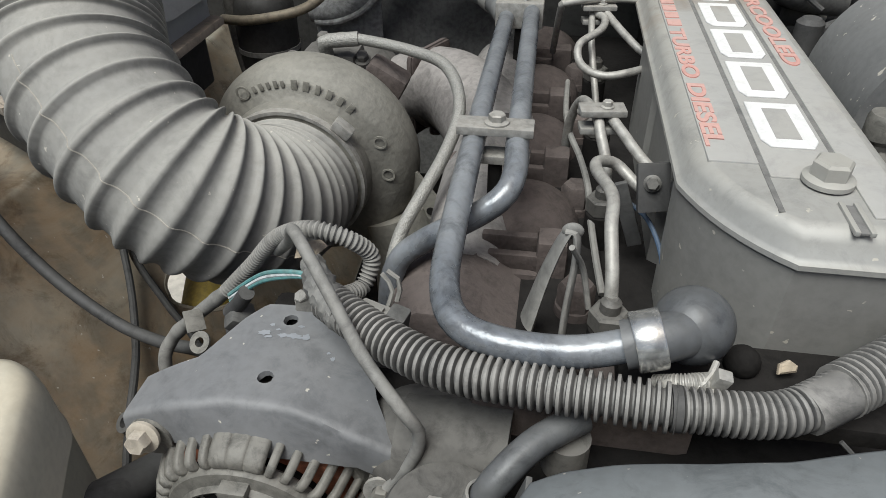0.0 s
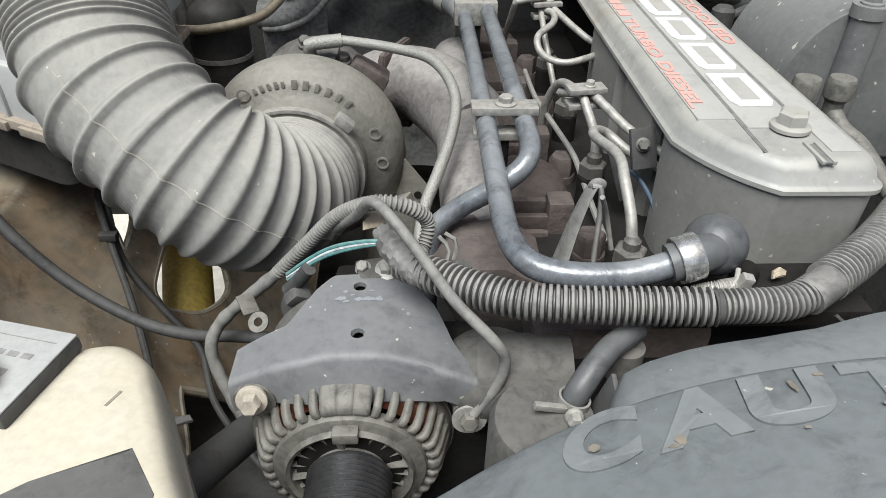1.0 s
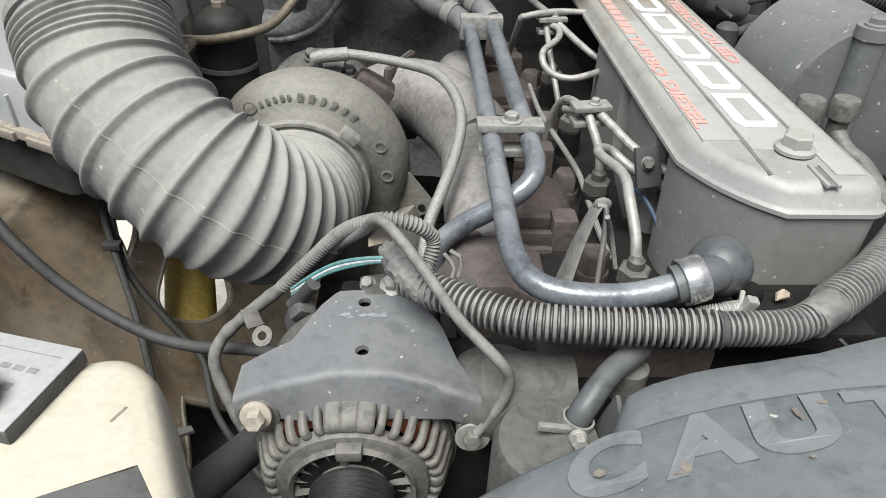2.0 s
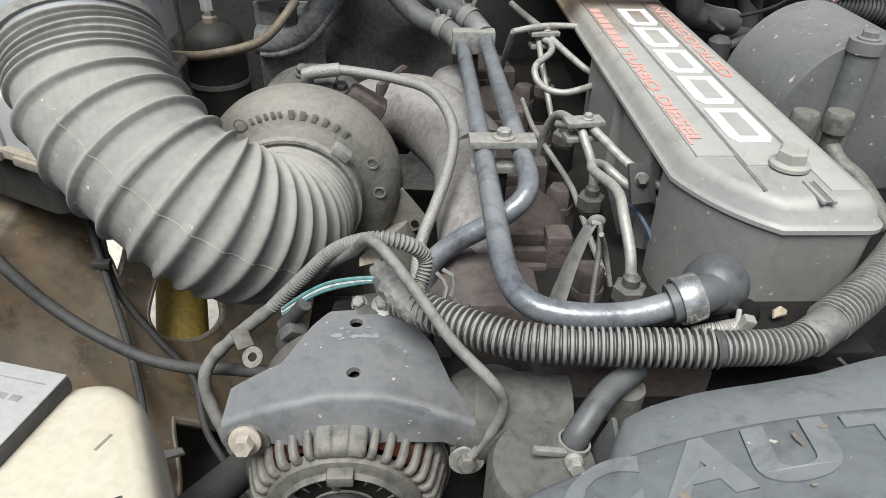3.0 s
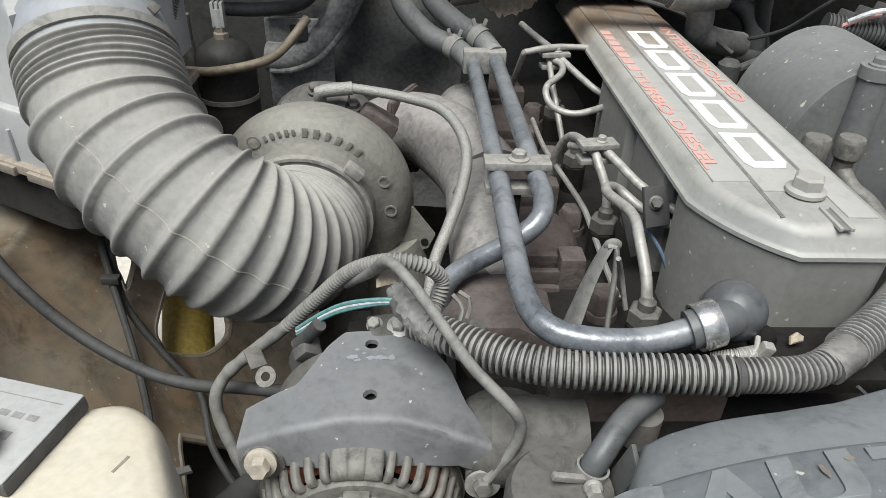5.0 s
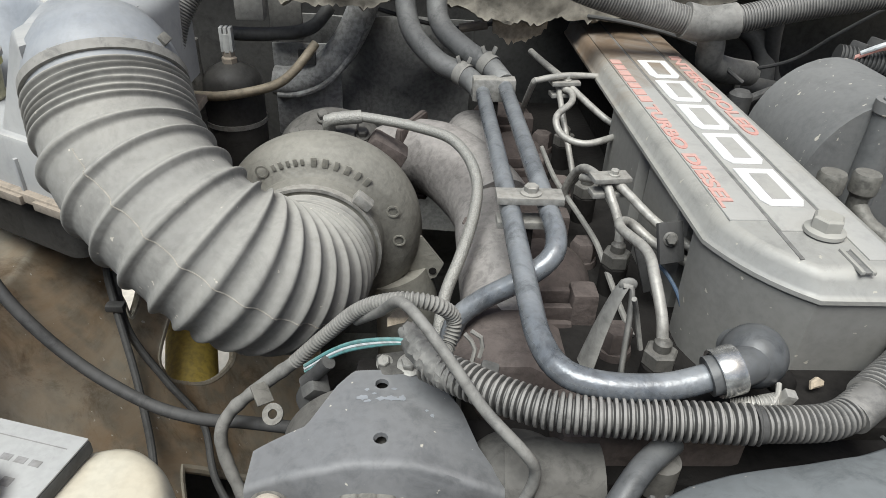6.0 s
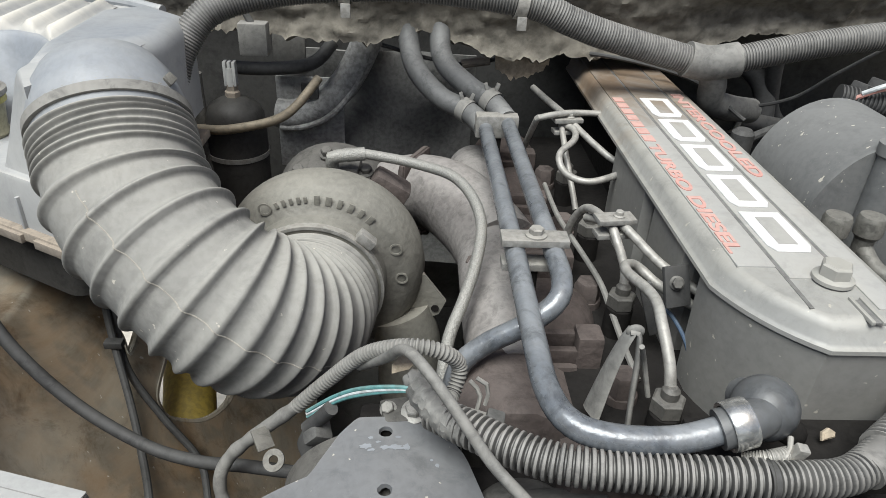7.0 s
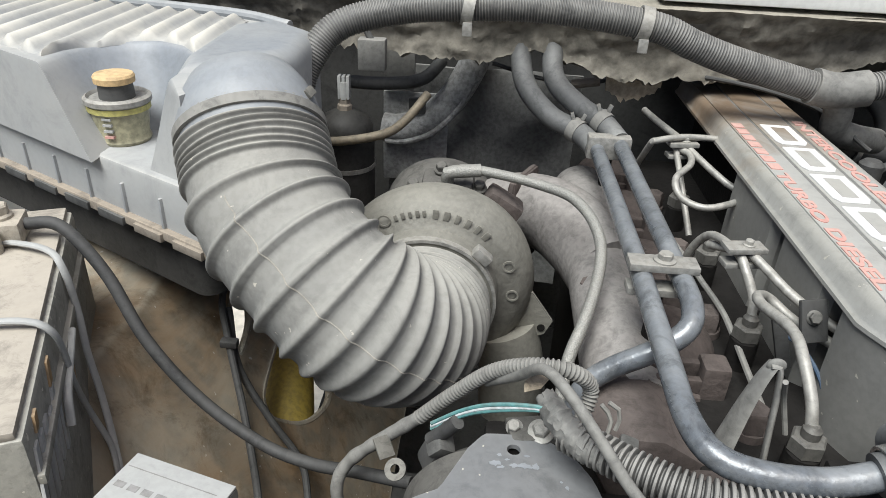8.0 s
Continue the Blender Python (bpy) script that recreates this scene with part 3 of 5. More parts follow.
# ---- turbocharger ----
turbo = thing("turbocharger", (-0.2, 0.62, 1.0), "dusty cast aluminium turbocharger compressor housing with raised marks", "turbocharger")
TC = Vector((-0.207, 0.553, 1.118))
prof = [(0.055, 0.02), (0.058, -0.004), (0.064, -0.004), (0.066, 0.004), (0.067, 0.014), (0.073, 0.0175), (0.080, 0.019), (0.088, 0.021), (0.096, 0.027), (0.102, 0.036), (0.105, 0.048), (0.104, 0.060), (0.098, 0.072), (0.088, 0.080), (0.07, 0.084), (0, 0.084)]
b = turned(prof, TC, (0, 1, 0), 96)
for v in b.verts:
    d = v.co - TC
    r, a = math.hypot(d.x, d.z), math.atan2(d.z, d.x)
    k = (0.945 - 0.065 * math.cos(a - radians(125))) if r > 0.07 else 1.0
    k = 1 + (k - 1) * min(1.0, max(0.0, (r - 0.07) / 0.02))
    v.co.x, v.co.z = TC.x + d.x * k, TC.z + d.z * k
part("compressor_housing", b, "turbo", turbo)
part("outlet", tube([(-0.13, 0.60, 1.06), (-0.118, 0.595, 1.02), (-0.115, 0.59, 0.96)], 0.034, 24), "turbo", turbo)
for a, w, h in ((114, 0.0016, 0.0030), (109, 0.0018, 0.0034), (104, 0.0016, 0.0030), (99, 0.0018, 0.0034), (94.5, 0.0016, 0.0030), (87, 0.0026, 0.0046), (79.5, 0.0028, 0.0046), (72, 0.0022, 0.0046), (64.5, 0.0026, 0.0046), (57, 0.0024, 0.0046), (49.5, 0.0028, 0.0046)):
    c = TC + Vector((0.0795 * math.cos(radians(a)), 0.0185, 0.0795 * math.sin(radians(a))))
    part("raised_mark", boxed(c - Vector((w, 0.0006, h)), c + Vector((w, 0.0008, h)), 0.0006, pose(0, 0, 0, 0, 90 - a, 0)), "turbo", turbo)
for a in (122, 22, -1):
    c = TC + Vector((0.081 * math.cos(radians(a)), 0.0185, 0.081 * math.sin(radians(a))))
    part("raised_ring", turned([(0.0044, 0), (0.0044, 0.0009), (0.0062, 0.0009), (0.0062, 0)], c, (0, -1, 0), 20), "turbo", turbo)
b = prism(bmesh.new(), [(-0.178, 1.035), (-0.140, 1.038), (-0.109, 1.063), (-0.103, 1.053), (-0.088, 1.060), (-0.081, 1.076), (-0.104, 1.108), (-0.13, 1.112)], 0, 0.005, 0.0008, 1)
bmesh.ops.transform(b, matrix=Matrix(((1, 0, 0, 0), (0, 0, 1, 0.592), (0, 1, 0, 0), (0, 0, 0, 1))), verts=b.verts)
part("mounting_tab", b, "turbo", turbo)
# near-black disc on the tab gives the shaded depth of a hole
part("tab_hole", turned([(0, 0), (0.004, 0), (0.004, 0.001), (0, 0.001)], (-0.092, 0.5915, 1.068), (0, -1, 0), 16), "dark_iron", turbo)
part("bearing_housing", turned([(0.085, 0.08), (0.064, 0.095), (0.050, 0.11), (0.048, 0.14), (0.056, 0.15), (0.066, 0.165), (0.068, 0.2), (0.05, 0.23), (0, 0.23)], TC + Vector((0, 0, -0.006)), (0, 1, 0), 40), "housing", turbo)
part("oil_block", boxed((-0.225, 0.645, 1.150), (-0.170, 0.69, 1.196), 0.010), "housing", turbo)
for x, y, z in ((-0.232, 0.652, 1.186), (-0.165, 0.655, 1.188), (-0.205, 0.668, 1.200)):
    part("housing_bolt", hexbolt((x, y, z), (0, -0.4, 1), 0.006, 0.007, 1.3), "housing", turbo)
part("actuator_arm", boxed((-0.165, 0.63, 1.15), (-0.125, 0.66, 1.19), 0.006, pose(0, 0, 0, 0, 30, 0)), "iron", turbo)
part("inlet_clamp", turned([(0.0625, -0.006), (0.0655, -0.006), (0.0655, 0.004), (0.0625, 0.004)], TC, (0, 1, 0), 64), "dull_zinc", turbo)
part("clamp_screw", boxed(TC + Vector((0.040, -0.006, 0.046)), TC + Vector((0.058, 0.006, 0.056)), 0.002, pose(0, 0, 0, 0, 40, 0)), "dull_zinc", turbo)

# ribbed intake hose
SEAM = 148
hose = thing("intake_hose", (-0.28, 0.5, 1.1), "dusty grey ribbed rubber intake hose to the turbocharger", "hose")
HP = [(-0.207, 0.556, 1.118), (-0.208, 0.515, 1.121), (-0.217, 0.475, 1.138), (-0.245, 0.450, 1.166), (-0.282, 0.456, 1.195), (-0.325, 0.487, 1.228), (-0.345, 0.520, 1.259), (-0.355, 0.541, 1.279)]
pts, s = resample(curve_points(HP, 24), 0.0007)
L = s[-1]
RIBS = [0.0125 + 0.0125 * k for k in range(10)] + [0.136, 0.1475, 0.162, 0.1825, 0.204, 0.2295, 0.2565]
FINE = [0.2760 + 0.0060 * k for k in range(6)]
radii = []
for v in s:
    r = 0.0575 + 0.002 * math.exp(-((v - 0.1) / 0.06) ** 2)
    r += sum((0.0018 + 0.0034 * min(1.0, c / 0.15)) * math.exp(-((v - c) / (0.0020 + 0.0012 * min(1.0, c / 0.2))) ** 2) for c in RIBS)
    r += sum(0.0046 * math.exp(-((v - c) / 0.0018) ** 2) for c in FINE)
    radii.append(r + 0.0006 * math.sin(v * 60))
part("bellows", sweep(bmesh.new(), pts, radii, 96), "rubber", hose, angle=80)
side = (pts[1] - pts[0]).cross(Vector((0, 0, 1))).normalized()
bead, beads = [], []
for k, p in enumerate(pts):
    t = (pts[min(k + 1, len(pts) - 1)] - pts[max(k - 1, 0)]).normalized()
    side = (side - t * side.dot(t)).normalized()
    up = t.cross(side)
    if 0.045 < s[k] < L - 0.075:
        a = radians(SEAM + 0.4 * math.sin(s[k] * 300))
        bead.append(p + (radii[k] - 0.0001) * (math.cos(a) * side + math.sin(a) * up))
beads.append(bead)
b = bmesh.new()
for bead in beads:
    sweep(b, bead[::2] + [bead[-1]], 0.0006, 6)
part("mould_seam", b, "seam", hose)
part("cuff_clamp", turned([(0.0580, -0.004), (0.0612, -0.004), (0.0612, 0.004), (0.0580, 0.004)], pts[-12], pts[-1] - pts[-20], 64), "wire", hose, "dull cuff clamp")
part("clamp_screw", boxed(pts[-12] + Vector((0.043, 0.002, 0.034)), pts[-12] + Vector((0.051, 0.012, 0.040)), 0.0015, pose(0, 0, 0, 20, 45, 0)), "alt_body", hose)

# braided oil line
oil = thing("oil_feed_line", (-0.1, 0.6, 1.2), "braided steel oil feed line to the turbocharger", "hose")
part("braided_hose", tube([(-0.193, 0.642, 1.21), (-0.178, 0.648, 1.212), (-0.14, 0.637, 1.212), (-0.106, 0.62, 1.212), (-0.080, 0.598, 1.212), (-0.064, 0.568, 1.206), (-0.058, 0.535, 1.195), (-0.064, 0.50, 1.18), (-0.075, 0.468, 1.165), (-0.087, 0.443, 1.145), (-0.092, 0.42, 1.115), (-0.092, 0.41, 1.06)], 0.0050, 14), "braid", oil)
part("fitting", tube([(-0.197, 0.650, 1.19), (-0.197, 0.643, 1.208), (-0.190, 0.642, 1.2105), (-0.165, 0.645, 1.2125)], 0.0066, 14), "braid", oil)

# exhaust manifold
mani = thing("exhaust_manifold", (-0.03, 0.6, 1.05), "rust-brown cast-iron exhaust manifold on the cylinder head", "exhaust manifold")
part("log", tube([(-0.038, 0.425, 1.118), (-0.040, 0.50, 1.128), (-0.040, 0.60, 1.132), (-0.042, 0.70, 1.135), (-0.042, 0.80, 1.13)], 0.033, 28), "dusty_iron", mani)
part("turbo_elbow", tube([(-0.030, 0.60, 1.13), (-0.048, 0.65, 1.135), (-0.08, 0.70, 1.14), (-0.12, 0.735, 1.13), (-0.16, 0.74, 1.11)], 0.042, 28), "dusty_iron", mani)
part("elbow_flange", boxed((-0.122, 0.695, 1.09), (-0.110, 0.765, 1.178), 0.008, pose(0, 0, 0, 0, 0, -25)), "iron", mani)
for z in (1.10, 1.165):
    part("flange_stud", hexbolt((-0.108, 0.70, z), (0.9, -0.4, 0.1), 0.006, 0.008, 1.1), "iron", mani)
for k in range(4):
    y = 0.437 + 0.12 * k
    b = bmesh.new()
    bmesh.ops.create_uvsphere(b, u_segments=28, v_segments=18, radius=1, matrix=Matrix.Translation((0.0, y + 0.06, 1.122)) @ Matrix.Diagonal((0.042, 0.046, 0.036, 1)))
    part("port_runner", b, "iron", mani)
    part("port_lug", boxed((0.010, y - 0.011, 1.08), (0.031, y + 0.011, 1.160), 0.004), "iron", mani)
    part("lug_bar", boxed((-0.028, y + 0.001, 1.140), (0.012, y + 0.008, 1.156), 0.002), "iron", mani)
    part("lug_bar", boxed((-0.028, y - 0.010, 1.134), (0.012, y - 0.003, 1.148), 0.002), "iron", mani)
    part("saddle", boxed((-0.036, y - 0.016, 1.08), (0.014, y + 0.014, 1.137), 0.008), "iron", mani)
    part("flange_bolt", hexbolt((-0.058, y - 0.005, 1.145), (-0.6, -0.3, 1), 0.0065, 0.008, 1.1), "iron", mani)
b = prism(bmesh.new(), [(-0.082, 1.135), (-0.060, 1.150), (-0.030, 1.150), (0.008, 1.128), (0.008, 1.06), (-0.045, 1.06)], 0, 0.07, 0.006, 2)
bmesh.ops.transform(b, matrix=Matrix(((1, 0, 0, 0), (0, 0, -1, 0.428), (0, 1, 0, 0), (0, 0, 0, 1))), verts=b.verts)
part("end_casting", b, "iron", mani)

# ---- injection lines ----
def injector(y):
    t = thing("injector_fitting", (0.053, y, 1.13), "dark steel injector with a hexagonal line nut", "injector", "injectors along the head")
    part("holder", turned([(0, 0), (0.011, 0), (0.011, 0.03), (0.008, 0.034), (0, 0.034)], (0.053, y, 1.128), (0, 0, 1), 24), "dark_iron", t)
    part("nut", turned([(0, 0), (0.0115, 0), (0.0115, 0.010), (0.010, 0.0115), (0, 0.0115)], (0.053, y, 1.160), (0, 0, 1), 6), "dark_nut", t)
    part("line_nut", turned([(0.006, 0), (0.006, 0.006), (0.0035, 0.009), (0, 0.009)], (0.053, y, 1.1715), (0, 0, 1), 12), "dark_nut", t)
    return t


inj = injector(0.353)
for k in range(1, 4):
    copy_thing(inj, Matrix.Translation((0.053, 0.353 + 0.12 * k, 1.13)))
lines = [
    ([(0.053, 0.353, 1.172), (0.052, 0.362, 1.190), (0.050, 0.383, 1.207), (0.051, 0.409, 1.212), (0.043, 0.443, 1.209), (0.045, 0.458, 1.207), (0.058, 0.468, 1.200), (0.075, 0.455, 1.19), (0.105, 0.437, 1.18)], 0.0046),
    ([(0.053, 0.473, 1.172), (0.053, 0.480, 1.19), (0.047, 0.495, 1.208), (0.044, 0.51, 1.214), (0.035, 0.55, 1.208), (0.028, 0.57, 1.18), (0.027, 0.58, 1.14)], 0.0044),
    ([(0.035, 0.548, 1.200), (0.052, 0.510, 1.214), (0.060, 0.495, 1.212), (0.075, 0.47, 1.203), (0.096, 0.446, 1.195), (0.112, 0.434, 1.19)], 0.0044),
    ([(0.048, 0.733, 1.217), (0.056, 0.72, 1.216), (0.052, 0.70, 1.212), (0.033, 0.675, 1.206), (0.036, 0.655, 1.195), (0.055, 0.64, 1.192), (0.080, 0.645, 1.195), (0.112, 0.672, 1.195)], 0.0042),
    ([(0.056, 0.733, 1.219), (0.075, 0.70, 1.208), (0.092, 0.678, 1.20), (0.115, 0.671, 1.195)], 0.0042),
    ([(0.044, 0.74, 1.219), (0.046, 0.70, 1.195), (0.055, 0.66, 1.15)], 0.0038),
    ([(0.010, 0.78, 1.16), (0.014, 0.727, 1.222), (0.018, 0.723, 1.228), (0.05, 0.735, 1.230), (0.092, 0.742, 1.228)], 0.0040),
    ([(0.05, 0.735, 1.225), (0.035, 0.80, 1.225), (0.025, 0.83, 1.228)], 0.0045),
]
for p, r in lines:
    tagged(part("fuel_line", tube(p, r * 0.86, 12, 0.004), "zinc"), "bent bare steel fuel injection line", "fuel line", "injection lines")
for x, y, z in ((0.047, 0.508, 1.217), (0.050, 0.735, 1.2195)):
    c = thing("line_clamp", (x, y, z), "small steel clamp that joins two fuel lines", "clamp", "fuel line clamps")
    part("plate", boxed((x - 0.016, y - 0.008, z + 0.001), (x + 0.016, y + 0.008, z + 0.0055), 0.0008, pose(0, 0, 0, 0, 0, 8)), "dull_zinc", c)
    part("plate", boxed((x - 0.015, y - 0.007, z - 0.0125), (x + 0.015, y + 0.007, z - 0.008), 0.0008, pose(0, 0, 0, 0, 0, 8)), "dull_zinc", c)
    part("bolt", hexbolt((x + 0.003, y, z + 0.0055), (0, 0, 1), 0.0036, 0.004, 1.3), "zinc", c)
br = thing("line_bracket", (0.08, 0.44, 1.2), "flat steel bracket with a bolt beside the cover", "bracket")
part("plate", boxed((0.068, 0.4355, 1.187), (0.0890, 0.4395, 1.218), 0.001, pose(0, 0, 0, -25, 0, 15)), "black_rubber", br)
part("bolt", hexbolt((0.077, 0.4355, 1.2065), (-0.1, -1, 0.5), 0.0042, 0.004, 1.3), "dark_nut", br)
part("arm", boxed((0.062, 0.445, 1.15), (0.072, 0.449, 1.2), 0.001, pose(0, 0, 0, 0, -20, 0)), "plastic", br)
for y in (0.395, 0.515, 0.635, 0.755):
    tagged(part("head_bolt", hexbolt((0.037, y, 1.130), (0, 0, 1), 0.012, 0.020, 1.1), "iron"), "rusty brown cylinder head bolt", "bolt", "head bolts")
tagged(part("return_line", tube([(0.027, 0.70, 1.16), (0.026, 0.62, 1.165), (0.03, 0.57, 1.168), (0.038, 0.545, 1.162), (0.044, 0.505, 1.160), (0.046, 0.47, 1.155), (0.05, 0.44, 1.145), (0.055, 0.41, 1.135)], 0.0026, 8, 0.004), "wire"), "thin crimped fuel return line on the head", "fuel line")
lv = thing("lifting_strap", (0.02, 0.36, 1.15), "dusty grey twisted steel strap on the head", "bracket")
pts, _ = resample(curve_points([(0.0265, 0.3725, 1.2105), (0.0215, 0.371, 1.199), (0.0150, 0.368, 1.178), (0.0075, 0.364, 1.146)]), 0.003)
part("strap", sweep(bmesh.new(), pts, [0.0050 + 0.0050 * k / len(pts) for k in range(len(pts))], 12, flat=0.32), "wire", lv)
part("strap_fork", tube([(0.0245, 0.3725, 1.2100), (0.0305, 0.3715, 1.2085), (0.0315, 0.366, 1.192), (0.0290, 0.355, 1.168), (0.0280, 0.348, 1.146)], 0.0046, 12, 0.003, 0.45), "wire", lv)
b = bmesh.new()
bmesh.ops.create_uvsphere(b, u_segments=16, v_segments=10, radius=1, matrix=Matrix.Translation((0.0285, 0.3725, 1.2095)) @ Matrix.Diagonal((0.0062, 0.0030, 0.0052, 1)))
part("strap_eye", b, "wire", lv)
part("wire", tube([(0.028, 0.356, 1.21), (0.036, 0.365, 1.19), (0.042, 0.36, 1.165)], 0.0018, 8), "wire", lv)
b = bmesh.new()
bmesh.ops.create_uvsphere(b, u_segments=20, v_segments=12, radius=0.012, matrix=Matrix.Translation((0.030, 0.324, 1.158)))
tagged(part("freeze_plug", b, "iron"), "round rusty plug on the head", "plug")

# ---- alternator ----
alt = thing("alternator", (-0.136, 0.3, 1.0), "dusty cast aluminium alternator with slotted end frame", "alternator")
AC = Vector((-0.136, 0.252, 1.072))
part("rear_housing", turned([(0, 0.03), (0.06, 0.03), (0.0672, 0.030), (0.0672, 0.10), (0.055, 0.115), (0, 0.115)], AC, (0, 1, 0), 64), "housing", alt)
part("stator", turned([(0.045, 0.016), (0.0570, 0.018), (0.0590, 0.034), (0.045, 0.034)], AC, (0, 1, 0), 48), "copper", alt)
part("core", turned([(0, -0.002), (0.034, 0.0), (0.036, 0.02), (0.056, 0.022), (0.056, 0.03), (0, 0.03)], AC, (0, 1, 0), 48), "dark_iron", alt)
part("front_ring", turned([(0.036, 0.004), (0.0375, -0.004), (0.040, -0.0055), (0.0415, -0.002), (0.048, 0.0), (0.0495, 0.003), (0.0495, 0.008), (0.046, 0.011), (0.036, 0.004)], AC, (0, 1, 0), 64), "alt_body", alt)
part("hub", turned([(0, -0.004), (0.022, -0.004), (0.024, 0.002), (0.022, 0.012), (0, 0.012)], AC, (0, 1, 0), 40), "alt_body", alt)
part("shoulder", turned([(0.0605, 0.024), (0.0640, 0.0245), (0.0664, 0.030), (0.0668, 0.036), (0.062, 0.036), (0.0605, 0.024)], AC, (0, 1, 0), 64), "alt_body", alt)
NV = 36
for k in range(NV):
    a = 2 * math.pi * k / NV
    d = Vector((math.cos(a), 0, math.sin(a)))
    b = bmesh.new()
    w = Vector((-math.sin(a), 0, math.cos(a))) * (0.0056 if k in (8, 9, 10) else 0.0042 if k in (0, 18, 27) else 0.0024)
    ring = []
    for r, y in ((0.0480, 0.0035), (0.0520, 0.0018), (0.0560, 0.0034), (0.0588, 0.0085), (0.0612, 0.017), (0.0640, 0.027), (0.0662, 0.036)):
        p = AC + d * r + Vector((0, y, 0))
        back = d * -0.0022 + Vector((0, 0.0030, 0))
        ring.append([b.verts.new(q) for q in (p + w, p + w * 0.6 - back * 0.25, p - w * 0.6 - back * 0.25, p - w, p - w + back, p + w + back)])
    for p, q in zip(ring, ring[1:]):
        for i in range(6):
            b.faces.new((p[i], p[(i + 1) % 6], q[(i + 1) % 6], q[i]))
    b.faces.new(ring[0][::-1])
    b.faces.new(ring[-1])
    bmesh.ops.recalc_face_normals(b, faces=b.faces)
    part("vent_rib", b, "alt_body", alt, angle=80)
for k in range(20):
    a = 2 * math.pi * (k + 0.5) / 20
    d = Vector((math.cos(a), 0, math.sin(a)))
    b = bmesh.new()
    sweep(b, [AC + d * 0.022 + Vector((0, 0.002, 0)), AC + d * 0.038 + Vector((0, 0.001, 0))], 0.0020 if k % 5 else 0.0040, 6)
    part("spoke", b, "alt_body", alt)
part("frame_lug", boxed(AC + Vector((-0.008, -0.009, 0.036)), AC + Vector((0.008, 0.004, 0.0445)), 0.002), "alt_body", alt)
part("pulley", turned([(0, -0.004), (0.025, -0.004), (0.027, -0.006)] + [(0.027 - 0.002 * (k % 2), -0.008 - 0.0018 * k) for k in range(18)] + [(0.027, -0.042), (0.023, -0.044), (0.012, -0.03), (0, -0.03)], AC, (0, 1, 0), 48), "pulley", alt, "black ribbed belt pulley")

guard = thing("alternator_bracket", (-0.13, 0.3, 1.12), "grey painted saddle bracket with two holes over the alternator", "bracket")
GX = [-0.215, -0.205, -0.176, -0.160, -0.150, -0.110, -0.092, -0.080, -0.070, -0.058, -0.05]
GB = [0.299, 0.302, 0.309, 0.34, 0.352, 0.352, 0.343, 0.328, 0.299, 0.28, 0.278]
GF = [0.272, 0.272, 0.2715, 0.2715, 0.273, 0.2735, 0.272, 0.27, 0.2695, 0.27, 0.27]


def guard_z(x):
    return 1.1515 - 3.6 * (x + 0.132) ** 2


b = bmesh.new()
gx = [-0.208 + 0.152 * k / 54 for k in range(55)]
NB = 26
top = []
for x in gx:
    f, k = np.interp(x, GX, GF), np.interp(x, GX, GB)
    o = 0.009 * max(0.0, 1 - ((x + 0.132) / 0.056) ** 2)
    col = [Vector((x, f + 0.0008 - o, guard_z(x) - 0.026 - o * 0.6)), Vector((x, f - 0.0004 - o * 0.4, guard_z(x) - 0.014)), Vector((x, f, guard_z(x) - 0.004)), Vector((x, f + 0.0012, guard_z(x) - 0.001))]
    for j in range(NB + 1):
        y = f + 0.004 + (k - f - 0.004) * j / NB
        col.append(Vector((x, y, guard_z(x) + 0.0)))
    top.append(col)
HOLES = ((-0.1295, 0.2935, 0.0045), (-0.131, 0.339, 0.0045))
gv = [[b.verts.new(p) for p in c] for c in top]
for i in range(len(gx) - 1):
    for j in range(len(top[0]) - 1):
        c = (top[i][j] + top[i + 1][j + 1]) / 2
        if j > 3 and any(math.hypot(c.x - hx, c.y - hy) < hr for hx, hy, hr in HOLES):
            continue
        b.faces.new((gv[i][j], gv[i + 1][j], gv[i + 1][j + 1], gv[i][j + 1]))
for f in list(b.verts):
    for hx, hy, hr in HOLES:
        d = math.hypot(f.co.x - hx, f.co.y - hy)
        if 0 < d < hr + 0.0025 and f.co.z > 1.14:
            f.co.x, f.co.y = hx + (f.co.x - hx) / d * hr, hy + (f.co.y - hy) / d * hr
bmesh.ops.recalc_face_normals(b, faces=b.faces)
bmesh.ops.solidify(b, geom=list(b.faces), thickness=0.0035)
part("saddle", b, "alt_cover", guard, angle=50)
part("bolt", hexbolt((-0.1928, 0.2655, 1.1245), (0, -1, 0.3), 0.0064, 0.008, 1.5), "lead", guard)
part("bolt", hexbolt((-0.0606, 0.2680, 1.1030), (0, -1, 0.25), 0.0058, 0.008, 1.5), "alt_body", guard)
part("lug", turned([(0, 0), (0.013, 0), (0.013, 0.03), (0, 0.03)], (-0.1928, 0.2685, 1.1185), (0, 1, 0), 24), "alt_body", guard)
part("lug", turned([(0, 0), (0.010, 0), (0.010, 0.03), (0, 0.03)], (-0.0606, 0.2705, 1.1020), (0, 1, 0), 24), "alt_body", guard)
rnd = random.Random(5)
